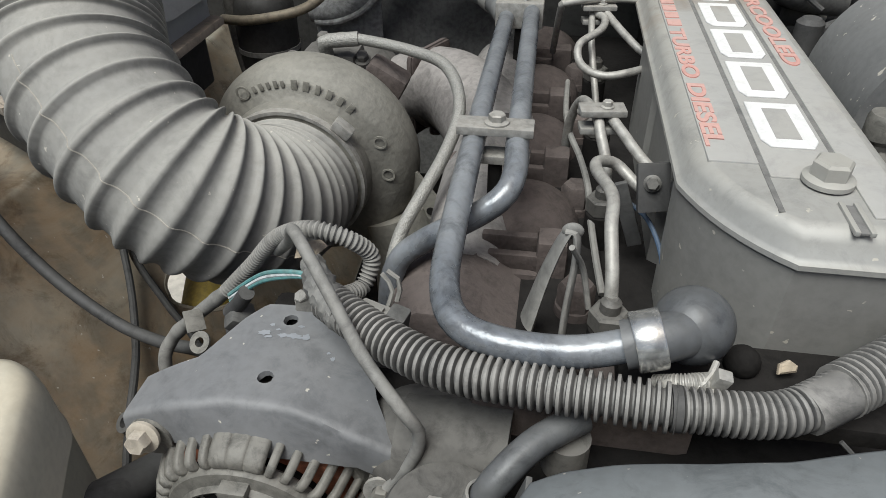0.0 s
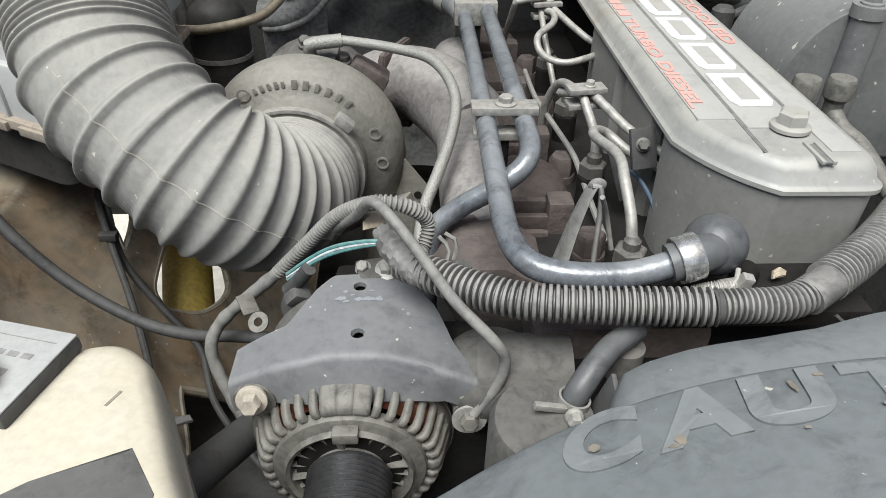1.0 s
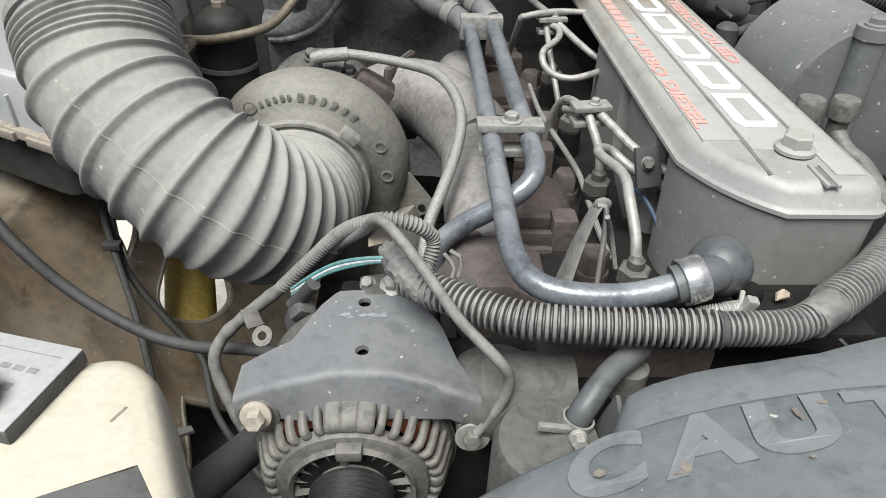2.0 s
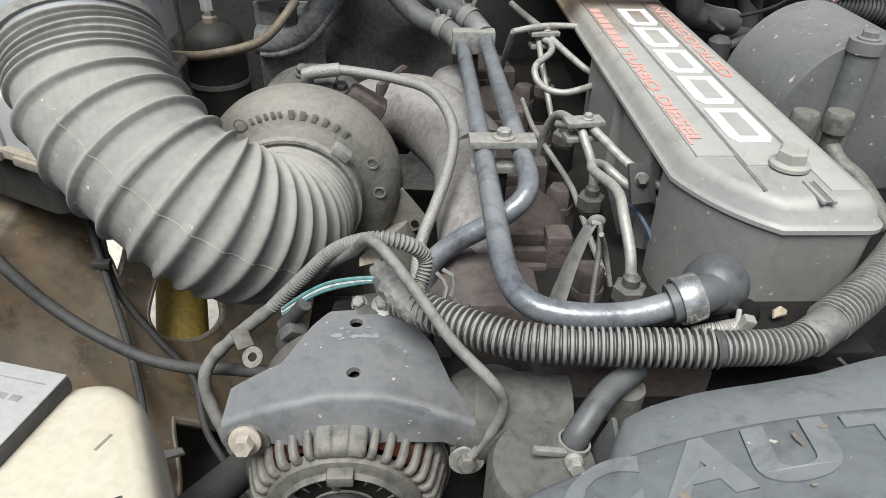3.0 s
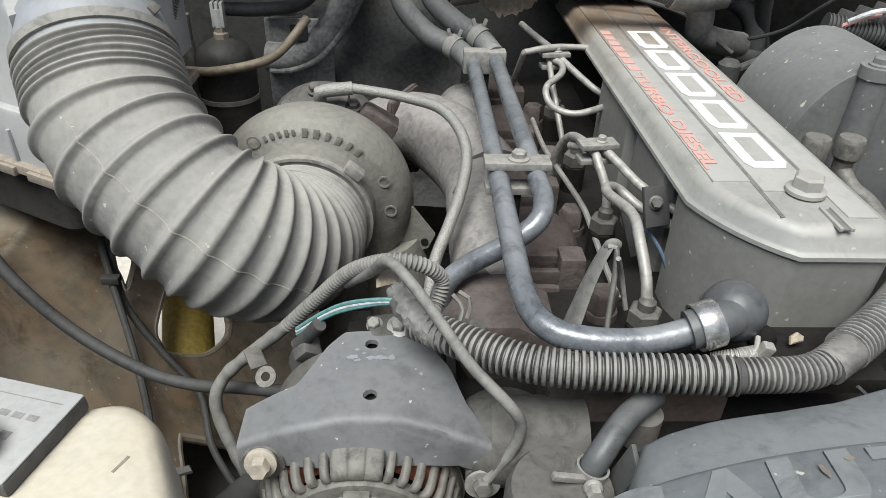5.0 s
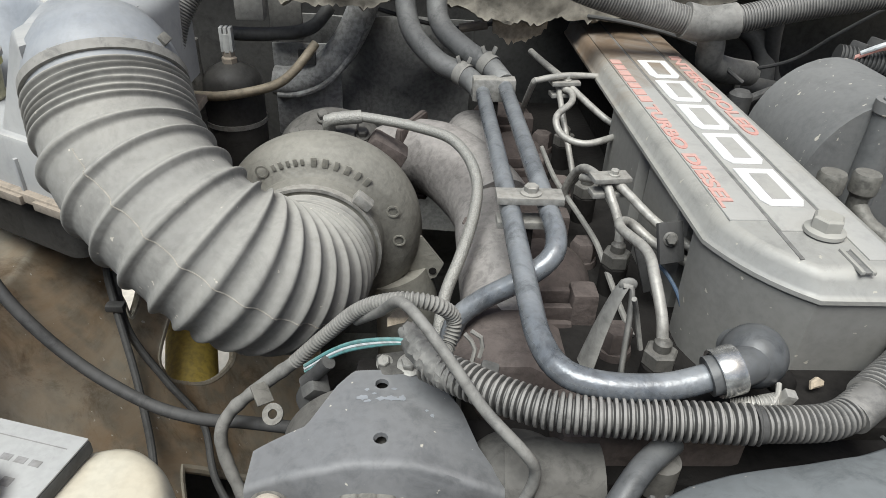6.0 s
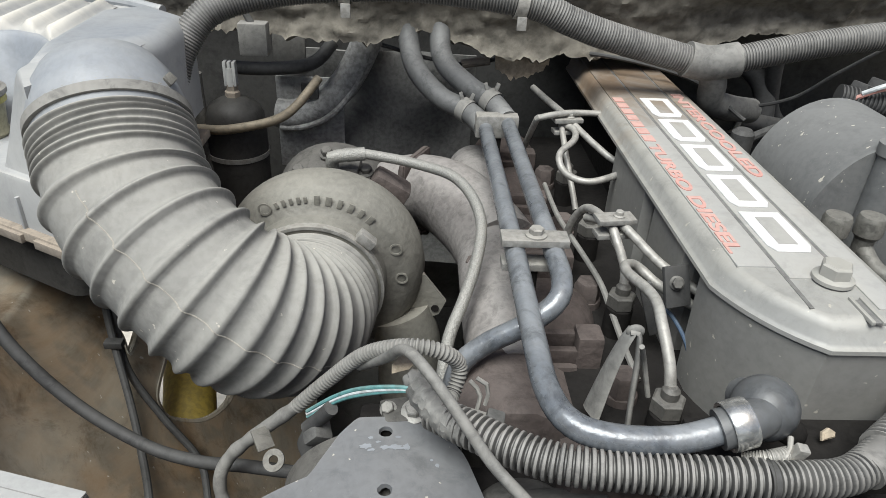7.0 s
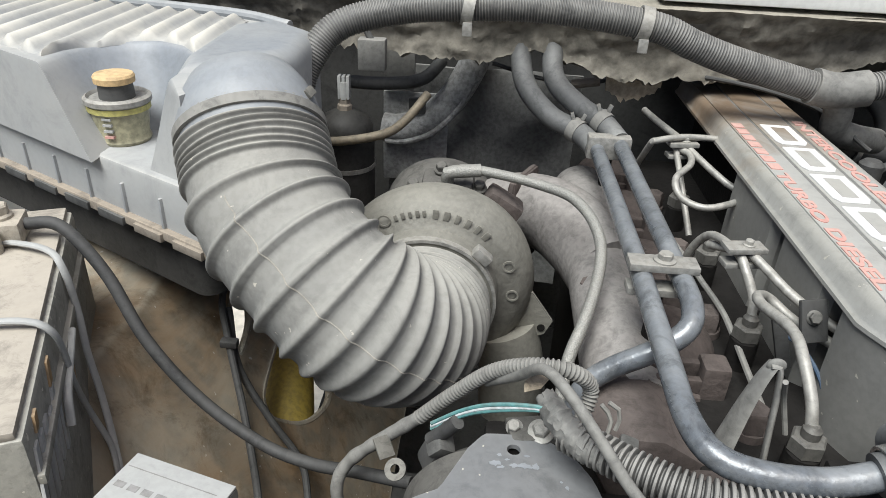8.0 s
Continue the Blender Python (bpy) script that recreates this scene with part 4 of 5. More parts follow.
for x, y, w0, h0 in ((-0.1435, 0.3265, 0.0042, 0.0016), (-0.1395, 0.3235, 0.0030, 0.0009), (-0.1310, 0.3255, 0.0034, 0.0011), (-0.1245, 0.3262, 0.0050, 0.0014), (-0.1175, 0.3268, 0.0024, 0.0017), (-0.1400, 0.3335, 0.0016, 0.0008), (-0.1355, 0.3300, 0.0020, 0.0006), (-0.0985, 0.3150, 0.0014, 0.0011), (-0.1020, 0.3185, 0.0010, 0.0008), (-0.1230, 0.3345, 0.0022, 0.0007)):
    b = bmesh.new()
    o = [(x + w0 * math.cos(t) * (0.6 + 0.6 * rnd.random()), y + 1.5 * h0 * math.sin(t) * (0.5 + 0.8 * rnd.random())) for t in (2 * math.pi * q / 16 for q in range(16))]
    b.faces.new([b.verts.new((px, py, guard_z(px) + 0.0004)) for px, py in o])
    bmesh.ops.recalc_face_normals(b, faces=b.faces)
    part("scuff", b, "airbox", guard)
b = bmesh.new()
bmesh.ops.create_uvsphere(b, u_segments=32, v_segments=20, radius=1, matrix=Matrix.Translation((-0.044, 0.296, 1.112)) @ Matrix.Diagonal((0.036, 0.034, 0.027, 1)))
part("flank", b, "housing", guard, "dusty cast flank beside the bracket")
# flat dark disc in place of a cut hole, its shade in the colour
part("flank_hole", turned([(0, 0), (0.0038, 0), (0.0038, 0.0016), (0, 0.0016)], (-0.0475, 0.2815, 1.1357), (-0.05, -0.3, 0.9), 16), "dark_iron", guard)
part("mount_post", boxed((-0.15, 0.345, 1.0), (-0.10, 0.37, 1.148), 0.006), "dark_iron", guard)

# ---- looms and wires ----
LOOM = [(-0.102, 0.330, 1.178), (-0.083, 0.315, 1.180), (-0.058, 0.298, 1.182), (-0.028, 0.284, 1.184), (0.022, 0.275, 1.188), (0.075, 0.268, 1.192), (0.117, 0.270, 1.193), (0.147, 0.286, 1.195), (0.187, 0.315, 1.197), (0.232, 0.357, 1.197), (0.302, 0.432, 1.187)]
lo = thing("main_loom", (0.0, 0.27, 1.17), "thick dusty corrugated wiring loom across the engine front", "wiring loom")
part("conduit", ribbed(LOOM[:6], 0.0098, 0.0042, 0.0034, 20, 0.62), "loom", lo)
part("conduit", ribbed(LOOM[5:8], 0.0091, 0.0034, 0.0024, 20, 0.6), "loom", lo)
part("conduit", ribbed(LOOM[7:], 0.0116, 0.0042, 0.0024, 20, 0.6), "loom", lo)
pts, _ = resample(curve_points([(-0.116, 0.347, 1.192), (-0.106, 0.332, 1.185), (-0.094, 0.320, 1.180), (-0.080, 0.312, 1.180)]), 0.0016)
b = sweep(bmesh.new(), pts, [0.0056 + 0.0030 * min(1, k / 8) + 0.0012 * noise.noise((k * 0.35, 0, 0)) + 0.0005 * (k % 5 == 0) for k in range(len(pts))], 28)
for v in b.verts:
    v.co += 0.0012 * noise.noise_vector(v.co * 260) + 0.0008 * noise.noise_vector(v.co * 800)
part("tape_wrap", b, "wire", lo, "grey cloth tape wrap")
# black ring painted in for the shaded gap where the conduits meet
part("gap_band", turned([(0.0080, -0.0022), (0.0104, -0.0022), (0.0104, 0.0022), (0.0080, 0.0022)], LOOM[5], (1, -0.02, 0.05), 24), "black_rubber", lo, "black ring standing in for the dark gap between conduits")
part("tape_wrap", tube([(0.130, 0.274, 1.193), (0.142, 0.281, 1.195), (0.154, 0.290, 1.195)], 0.0110, 18), "loom", lo)
part("tie_tail", tube([(0.142, 0.262, 1.190), (0.150, 0.258, 1.184), (0.158, 0.258, 1.180)], 0.0011, 6), "black_rubber", lo)
bl = thing("branch_loom", (-0.15, 0.37, 1.12), "slim corrugated wire loom that arches over the alternator", "wiring loom")
part("conduit", ribbed([(-0.196, 0.385, 1.128), (-0.172, 0.383, 1.155), (-0.146, 0.372, 1.187), (-0.118, 0.356, 1.207), (-0.097, 0.356, 1.203), (-0.085, 0.362, 1.187), (-0.089, 0.352, 1.172), (-0.096, 0.335, 1.178)], 0.0047, 0.0030, 0.0013, 14), "wire", bl)
pts, _ = resample(curve_points([(-0.215, 0.33, 0.99), (-0.236, 0.352, 1.012), (-0.252, 0.370, 1.038), (-0.256, 0.378, 1.06), (-0.248, 0.385, 1.077), (-0.228, 0.386, 1.098), (-0.196, 0.385, 1.128)]), 0.0016)
part("sleeve", sweep(bmesh.new(), pts, [0.0050 + 0.0009 * noise.noise((k * 0.16, 2, 0)) for k in range(len(pts))], 16), "wire", bl)
part("eyelet", turned([(0.0034, 0), (0.0078, 0), (0.0078, 0.0016), (0.0034, 0.0016), (0.0034, 0)], (-0.209, 0.359, 1.102), (-0.2, -0.6, 0.8), 24), "alt_body", bl, "bare metal ring terminal")
part("eyelet_tongue", boxed((-0.226, 0.366, 1.106), (-0.213, 0.382, 1.108), 0.0007, pose(0, 0, 0, 36, 10, 40)), "alt_body", bl)
part("plug", boxed((-0.190, 0.358, 1.100), (-0.173, 0.377, 1.126), 0.005, pose(0, 0, 0, 10, 20, 30)), "black_rubber", bl, "black plastic plug")
part("plug_collar", boxed((-0.187, 0.355, 1.118), (-0.171, 0.373, 1.133), 0.004, pose(0, 0, 0, 25, 35, 30)), "plastic", bl)
part("plug_boot", tube([(-0.186, 0.366, 1.126), (-0.176, 0.364, 1.138), (-0.168, 0.361, 1.150)], 0.0052, 12, 0.003), "black_rubber", bl)
bw = thing("charge_wire", (-0.08, 0.3, 1.1), "grey sleeved charge wire bolted to the alternator", "wire")
part("sleeve", tube([(-0.150, 0.378, 1.172), (-0.132, 0.358, 1.196), (-0.120, 0.338, 1.219), (-0.107, 0.322, 1.217), (-0.089, 0.304, 1.201), (-0.070, 0.286, 1.182), (-0.049, 0.270, 1.167), (-0.0405, 0.270, 1.150), (-0.0445, 0.268, 1.130), (-0.0580, 0.2650, 1.108)], 0.0035, 12), "wire", bw)
part("terminal", turned([(0.006, 0), (0.011, 0), (0.011, 0.002), (0.006, 0.002)], (-0.0606, 0.2660, 1.1032), (0, -1, 0.1), 24), "dull_zinc", bw)
for mat, off in (("teal", 0.0), ("white_wire", 0.0026), ("teal", 0.0050)):
    tagged(part("thin_wire", tube([(-0.186, 0.370, 1.133 + off), (-0.165, 0.364, 1.153 + off), (-0.145, 0.352, 1.171 + off), (-0.118, 0.338, 1.187 + off * 0.5), (-0.106, 0.33, 1.19)], 0.0014, 8), mat), "thin %s wire beside the alternator" % ("teal" if mat == "teal" else "white"), "wire", "alternator sense wires")

# ---- front covers and thermostat ----
th = thing("thermostat_housing", (-0.02, 0.27, 1.05), "dusty cast thermostat housing at the engine front", "thermostat housing")
part("body", tube([(-0.052, 0.292, 1.112), (-0.03, 0.290, 1.114), (0.004, 0.288, 1.114)], 0.029, 28), "housing", th)
part("canister", turned([(0, -0.12), (0.03, -0.12), (0.031, 0.0), (0.028, 0.006), (0.02, 0.009), (0, 0.010)], (-0.022, 0.232, 1.137), (0, -0.1, 1), 36), "housing", th)
part("outlet", tube([(0.0380, 0.2790, 1.166), (0.0170, 0.2620, 1.165), (0.001, 0.2455, 1.157), (-0.005, 0.241, 1.145), (-0.006, 0.240, 1.12)], 0.0074, 18), "hose", th, "black rubber bypass hose")
part("hose_clamp", turned([(0.0080, -0.004), (0.0094, -0.004), (0.0094, 0.004), (0.0080, 0.004)], (-0.005, 0.2405, 1.146), (0.2, 0.1, 1), 24), "wire", th)
part("clamp_screw", hexbolt((-0.007, 0.2285, 1.148), (0, -1, 0.3), 0.0045, 0.007, 1.2), "zinc", th)
part("clamp_ear", boxed((-0.030, 0.230, 1.150), (-0.010, 0.234, 1.154), 0.0008, pose(0, 0, 0, 0, 20, 10)), "dull_zinc", th)
part("neck", turned([(0, 0), (0.0115, 0), (0.0115, 0.022), (0, 0.022)], (0.032, 0.274, 1.135), (0, 0, 1), 24), "housing", th)
for k in range(3):
    part("strip", boxed((0.008 + 0.008 * k, 0.228, 1.11), (0.011 + 0.008 * k, 0.246, 1.168), 0.0008, pose(0, 0, 0, 10, 10, 0)), "plastic", th)

# ---- fan shroud ----
shroud = thing("fan_shroud", (0.08, 0.15, 1.05), "dusty grey plastic fan shroud with embossed caution lettering", "fan shroud")
SX, SE, S2 = [-0.12, -0.0776, -0.0274, 0.001, 0.014, 0.0265, 0.050, 0.084, 0.1156, 0.157, 0.20, 0.36], [0.174, 0.177, 0.1856, 0.1882, 0.1895, 0.1902, 0.1914, 0.1922, 0.1932, 0.194, 0.193, 0.188], [0.176, 0.180, 0.190, 0.2050, 0.2296, 0.2339, 0.2368, 0.2375, 0.2413, 0.2546, 0.262, 0.266]


def shroud_z(x, y):
    r = 0.33
    return 1.243 - (r - math.sqrt(max(1e-4, r * r - (x - 0.13) ** 2))) - 0.30 * (y - 0.15)


def shroud_band(rows, thick):
    b = bmesh.new()
    g = [[b.verts.new(p) for p in r] for r in rows]
    for p, q in zip(g, g[1:]):
        for k in range(len(p) - 1):
            b.faces.new((p[k], q[k], q[k + 1], p[k + 1]))
    bmesh.ops.recalc_face_normals(b, faces=b.faces)
    bmesh.ops.solidify(b, geom=list(b.faces), thickness=thick)
    return b


sx = [-0.11 + 0.46 * k / 70 for k in range(71)]
rows = []
for x in sx:
    e = float(np.interp(x, SX, SE))
    col = [Vector((x, y, shroud_z(x, y))) for y in np.linspace(0.04, e - 0.004, 14)]
    col += [Vector((x, e - 0.0015, shroud_z(x, e) - 0.0008)), Vector((x, e, shroud_z(x, e) - 0.003)), Vector((x, e + 0.001, shroud_z(x, e) - 0.016))]
    rows.append(col)
part("upper_shell", shroud_band(rows, 0.003), "shroud", shroud, angle=50)
rows = []
for x in sx:
    e, k = float(np.interp(x, SX, SE)), float(np.interp(x, SX, S2))
    rows.append([Vector((x, e - 0.01, shroud_z(x, e) - 0.013)), Vector((x, (e + k) / 2, shroud_z(x, e) - 0.019)), Vector((x, k - 0.004, shroud_z(x, e) - 0.026)), Vector((x, k, shroud_z(x, e) - 0.031)), Vector((x, k + 0.002, shroud_z(x, e) - 0.07))])
part("ring_lip", shroud_band(rows, 0.003), "shroud", shroud, angle=50)
for ch, x, y, width in (("C", -0.0330, 0.1525, 0.031), ("A", 0.0070, 0.1525, 0.035), ("U", 0.0390, 0.1530, 0.0335), ("T", 0.0820, 0.1535, 0.033)):
    lean = Matrix(((1, 0.20, 0, 0), (0.04, 1, 0, 0), (0, 0, 1, 0), (0, 0, 0, 1)))
    ob = lettering("raised_letter", ch, "shroud", shroud, pose(x, y, 0) @ lean, 0.032, width, 0.0008, 0.0020)
    for v in ob.data.vertices:
        v.co.z += shroud_z(v.co.x, v.co.y) + 0.0004
rnd = random.Random(11)
for x, y, w0, h0 in ((0.0125, 0.1550, 0.0022, 0.0036), (0.0095, 0.1525, 0.0026, 0.0012), (-0.0180, 0.1640, 0.0030, 0.0026), (0.0640, 0.1740, 0.0014, 0.0050), (0.0770, 0.1800, 0.0024, 0.0014), (0.0900, 0.1560, 0.0016, 0.0016), (0.0560, 0.1480, 0.0014, 0.0010), (0.0840, 0.1440, 0.0018, 0.0012)):
    b = bmesh.new()
    o = [(x + w0 * math.cos(t) * (0.7 + 0.35 * rnd.random()), y + h0 * math.sin(t) * (0.7 + 0.35 * rnd.random())) for t in (2 * math.pi * q / 18 for q in range(18))]
    b.faces.new([b.verts.new((px, py, shroud_z(px, py) + 0.0016)) for px, py in o])
    bmesh.ops.recalc_face_normals(b, faces=b.faces)
    part("peeled_fleck", b, "flange", shroud, "dusty tan peeled spot")

# ---- coolant bottle and its neighbours ----
bot = thing("coolant_bottle", (-0.27, 0.18, 1.0), "milky white plastic coolant bottle with dust stains", "bottle")
BOTTLE = [(-0.185, 0.10), (-0.190, 0.150), (-0.219, 0.211), (-0.244, 0.264), (-0.258, 0.290), (-0.282, 0.304), (-0.315, 0.295), (-0.355, 0.275), (-0.40, 0.250)]
outline = [(p[0], p[1]) for p in curve_points([(x, y, 0) for x, y in BOTTLE], 6)] + [(-0.40, 0.10)]


def bottle_plan(f):
    return [(-0.295 + (x + 0.295) * f, 0.185 + (y - 0.185) * f) for x, y in outline[::-1]]


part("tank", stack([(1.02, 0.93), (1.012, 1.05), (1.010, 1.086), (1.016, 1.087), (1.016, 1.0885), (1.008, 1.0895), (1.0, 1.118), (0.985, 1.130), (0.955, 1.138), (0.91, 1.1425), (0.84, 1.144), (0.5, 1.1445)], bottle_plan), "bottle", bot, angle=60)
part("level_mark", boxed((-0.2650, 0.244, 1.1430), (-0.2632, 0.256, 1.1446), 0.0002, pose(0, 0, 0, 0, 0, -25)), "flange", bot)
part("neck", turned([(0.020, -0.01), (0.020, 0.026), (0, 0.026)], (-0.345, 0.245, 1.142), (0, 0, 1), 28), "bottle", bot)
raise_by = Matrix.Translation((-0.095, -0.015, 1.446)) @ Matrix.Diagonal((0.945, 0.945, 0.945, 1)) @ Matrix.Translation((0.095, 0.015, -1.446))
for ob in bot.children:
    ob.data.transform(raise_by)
lid = thing("washer_lid", (-0.32, 0.25, 1.16), "black plastic flap with a pale printed label", "lid")
FLAP = pose(-0.3254, 0.2532, 1.1605, 0, 0, -15)


def flap_box(lo, hi, bevel=0.0):
    b = boxed(lo, hi, bevel)
    bmesh.ops.transform(b, matrix=FLAP, verts=b.verts)
    return b


part("flap", flap_box((-0.0335, -0.031, 0.0), (0.0335, 0.031, 0.010), 0.0025), "plastic", lid)
part("label", flap_box((-0.0328, -0.0303, 0.0100), (0.0328, 0.0303, 0.0113), 0.0006), "label", lid)
part("rule_line", flap_box((-0.031, 0.0205, 0.0114), (0.027, 0.0211, 0.0115)), "ink", lid)
for y, h, x0, n in ((0.0065, 0.0040, 0.021, 6), (-0.0075, 0.0055, 0.015, 4), (-0.020, 0.0045, 0.008, 4)):
    for k in range(n):
        x = x0 - 0.0088 * k
        part("print_bar", flap_box((x - 0.0062, y, 0.0114), (x, y + h, 0.0115)), "ink", lid)
bx = thing("black_cover_box", (-0.24, 0.14, 1.1), "dusty black plastic cover in front of the bottle", "cover")
part("shell", prism(bmesh.new(), [(-0.2340, 0.2040), (-0.2760, 0.1840), (-0.40, 0.10), (-0.40, 0.02), (-0.19, 0.02), (-0.2150, 0.1770)], 1.144, 1.162, 0.003, 2), "plastic", bx)


tagged(part("radiator_hose", tube([(-0.259, 0.196, 1.091), (-0.240, 0.250, 1.065), (-0.219, 0.310, 1.036), (-0.206, 0.346, 1.019)], 0.0135, 20), "plastic"), "black hose beneath the alternator", "hose")

# ---- battery and air box ----
bat = thing("battery", (-0.55, 0.42, 1.0), "dusty black battery with a pale grimy top", "battery")
tb = pose(-0.4295, 0.332, 0, 0, 0, 24.8)


def tpart(name, bm, mat, parent, m, label=""):
    bmesh.ops.transform(bm, matrix=m, verts=bm.verts)
    return part(name, bm, mat, parent, label)


tpart("case", boxed((-0.17, -0.06, 0.84), (-0.0, 0.235, 1.188), 0.005), "battery", bat, tb)
tpart("top", boxed((-0.168, -0.058, 1.187), (-0.004, 0.232, 1.193), 0.002), "battery_top", bat, tb)
for y, z0, z1, mat in ((-0.062, 1.128, 1.172, "label"), (-0.048, 1.122, 1.168, "label"), (-0.034, 1.118, 1.166, "label"), (-0.018, 1.116, 1.160, "label"), (-0.002, 1.118, 1.165, "label"), (0.014, 1.112, 1.142, "label"),
                       (-0.036, 1.174, 1.184, "orange"), (0.016, 1.166, 1.182, "orange"), (0.074, 1.112, 1.138, "orange")):
    b = bmesh.new()
    box(b, (-0.0005, -0.004, z0), (0.0016, 0.004, z1), 0.0004)
    for v in b.verts:
        v.co.y += y + 0.35 * (v.co.z - z0)
    tpart("emblem_bar", b, mat, bat, tb)
tpart("rib", boxed((-0.001, -0.058, 1.150), (0.004, 0.233, 1.158), 0.0015), "battery", bat, tb)
tpart("post", turned([(0, 0), (0.009, 0), (0.0085, 0.018), (0, 0.018)], (-0.05, 0.16, 1.19)), "lead", bat, tb)
tm = thing("battery_terminal", (-0.545, 0.48, 1.2), "corroded lead battery terminal clamp with a bolt", "terminal")
part("clamp", boxed((-0.56, 0.462, 1.193), (-0.528, 0.494, 1.213), 0.004, pose(0, 0, 0, 0, 0, 20)), "lead", tm)
part("bolt", hexbolt((-0.545, 0.478, 1.213), (0, 0, 1), 0.0085, 0.009, 1.2), "lead", tm)
tagged(part("battery_cable", tube([(-0.53, 0.485, 1.205), (-0.50, 0.485, 1.205), (-0.465, 0.475, 1.17), (-0.43, 0.455, 1.12), (-0.385, 0.44, 1.075), (-0.33, 0.425, 1.045), (-0.285, 0.413, 1.04), (-0.245, 0.40, 1.05), (-0.20, 0.385, 1.06)], 0.0052, 14), "black_rubber"), "thick black battery cable to the alternator", "cable")
for pts in ([(-0.62, 0.462, 1.199), (-0.546, 0.466, 1.198), (-0.500, 0.458, 1.199), (-0.4835, 0.4490, 1.188), (-0.4790, 0.4470, 1.150), (-0.4735, 0.4380, 1.118), (-0.4650, 0.4290, 1.088), (-0.4535, 0.4140, 1.065), (-0.4415, 0.3965, 1.046), (-0.4320, 0.3820, 1.034)],
            [(-0.62, 0.345, 1.199), (-0.52, 0.356, 1.198), (-0.462, 0.367, 1.199), (-0.4455, 0.3705, 1.190), (-0.4475, 0.3790, 1.165), (-0.4504, 0.3844, 1.134), (-0.4560, 0.3975, 1.098), (-0.4530, 0.4010, 1.075), (-0.4450, 0.3980, 1.056), (-0.4360, 0.3850, 1.040)],
            [(-0.4650, 0.4160, 1.156), (-0.4590, 0.4040, 1.156), (-0.4480, 0.3800, 1.150), (-0.4380, 0.3590, 1.146), (-0.4330, 0.3480, 1.128)]):
    tagged(part("grey_wire", tube([(x + 0.002, y, z) for x, y, z in pts], 0.0030, 10, flat=0.7), "label"), "pale grey wire draped over the battery", "wire", "battery wires")

air = thing("air_filter_box", (-0.5, 0.65, 1.1), "blue-grey plastic air filter box with a ribbed top", "air filter box")
part("lower_case", prism(bmesh.new(), [(-0.398, 0.512), (-0.36, 0.575), (-0.36, 0.74), (-0.86, 0.86), (-0.86, 0.764)], 1.126, 1.186, 0.014, 4, "all"), "canister", air, "black lower case")
part("flange", prism(bmesh.new(), [(-0.368, 0.478), (-0.345, 0.56), (-0.345, 0.75), (-0.88, 0.88), (-0.88, 0.753)], 1.184, 1.192, 0.002, 2), "flange", air, "tan dusty flange")
part("upper_base", prism(bmesh.new(), [(-0.386, 0.495), (-0.36, 0.57), (-0.36, 0.75), (-0.87, 0.88), (-0.87, 0.757)], 1.192, 1.238, 0.004, 2), "airbox", air)


def upper_plan(f):
    """Plan of the upper shell at the share f of its height: a rounded notch for the gauge that narrows downwards."""
    l, r = Vector((-0.500 - 0.046 * f, 0.545 + 0.028 * f)), Vector((-0.444 + 0.022 * f, 0.535 + 0.016 * f))
    pts = [(-0.396, 0.508), (-0.375, 0.57), (-0.35, 0.66), (-0.36, 0.74), (-0.40, 0.79), (-0.87, 0.90), (-0.87, 0.755 + 0.006 * f)]
    n = 14
    for k in range(n + 1):
        a = math.pi * k / n
        c = (1 - math.cos(a)) / 2
        back = l.lerp(r, c)
        pts.append((back.x + 0.012 * math.cos(a) * (1 - abs(math.cos(a))), back.y + (0.088 + 0.016 * f) * math.sin(a) ** 0.6))
    return pts


part("upper_body", stack([(0.0, 1.236), (0.35, 1.262), (0.85, 1.303), (0.94, 1.309), (1.0, 1.3115), (1.06, 1.3125)], upper_plan), "airbox", air, angle=40)
b = bmesh.new()
rows = []
for k in range(14 * 10 + 1):
    x = -0.428 - 0.00268 * k
    f = 0.588 + 0.54 * max(0, -0.552 - x)
    if -0.552 < x < -0.42:
        f = 0.588 + 0.080 * max(0.0, math.sin(math.pi * (x + 0.552) / 0.132)) ** 0.55
    e = 0.778 - 0.22 * (x + 0.40)
    w = 0.0052 - 0.0042 * math.cos(2 * math.pi * k / 10)
    rows.append([b.verts.new((x - 0.03 * (y - 0.6), y, 1.3125 + z)) for y, z in ((f, -0.003), (f + 0.004, 0.6 * w), (f + 0.010, w), ((f + e) / 2, w), (e - 0.012, w), (e - 0.003, 0.5 * w), (e, -0.003))])
for p, q in zip(rows, rows[1:]):
    for k in range(6):
        b.faces.new((p[k], q[k], q[k + 1], p[k + 1]))
part("ribbed_top", b, "airbox_top", air, "dusty corrugated top", angle=60)
part("back_rim", tube([(-0.385, 0.775, 1.312), (-0.45, 0.800, 1.316), (-0.60, 0.835, 1.316), (-0.86, 0.895, 1.316)], 0.006, 10), "airbox", air)
part("outlet_neck", turned([(0.050, -0.03), (0.0575, -0.018), (0.058, 0.004), (0.0565, 0.012), (0.053, 0.026), (0.046, 0.040), (0.03, 0.052), (0, 0.056)], (-0.355, 0.541, 1.279), (-0.33, 0.72, 0.60), 48), "airbox", air)
part("outlet_chamber", prism(bmesh.new(), [(-0.425, 0.560), (-0.372, 0.590), (-0.345, 0.65), (-0.345, 0.74), (-0.40, 0.79), (-0.445, 0.75), (-0.440, 0.62)], 1.22, 1.3180, 0.018, 5), "airbox", air)
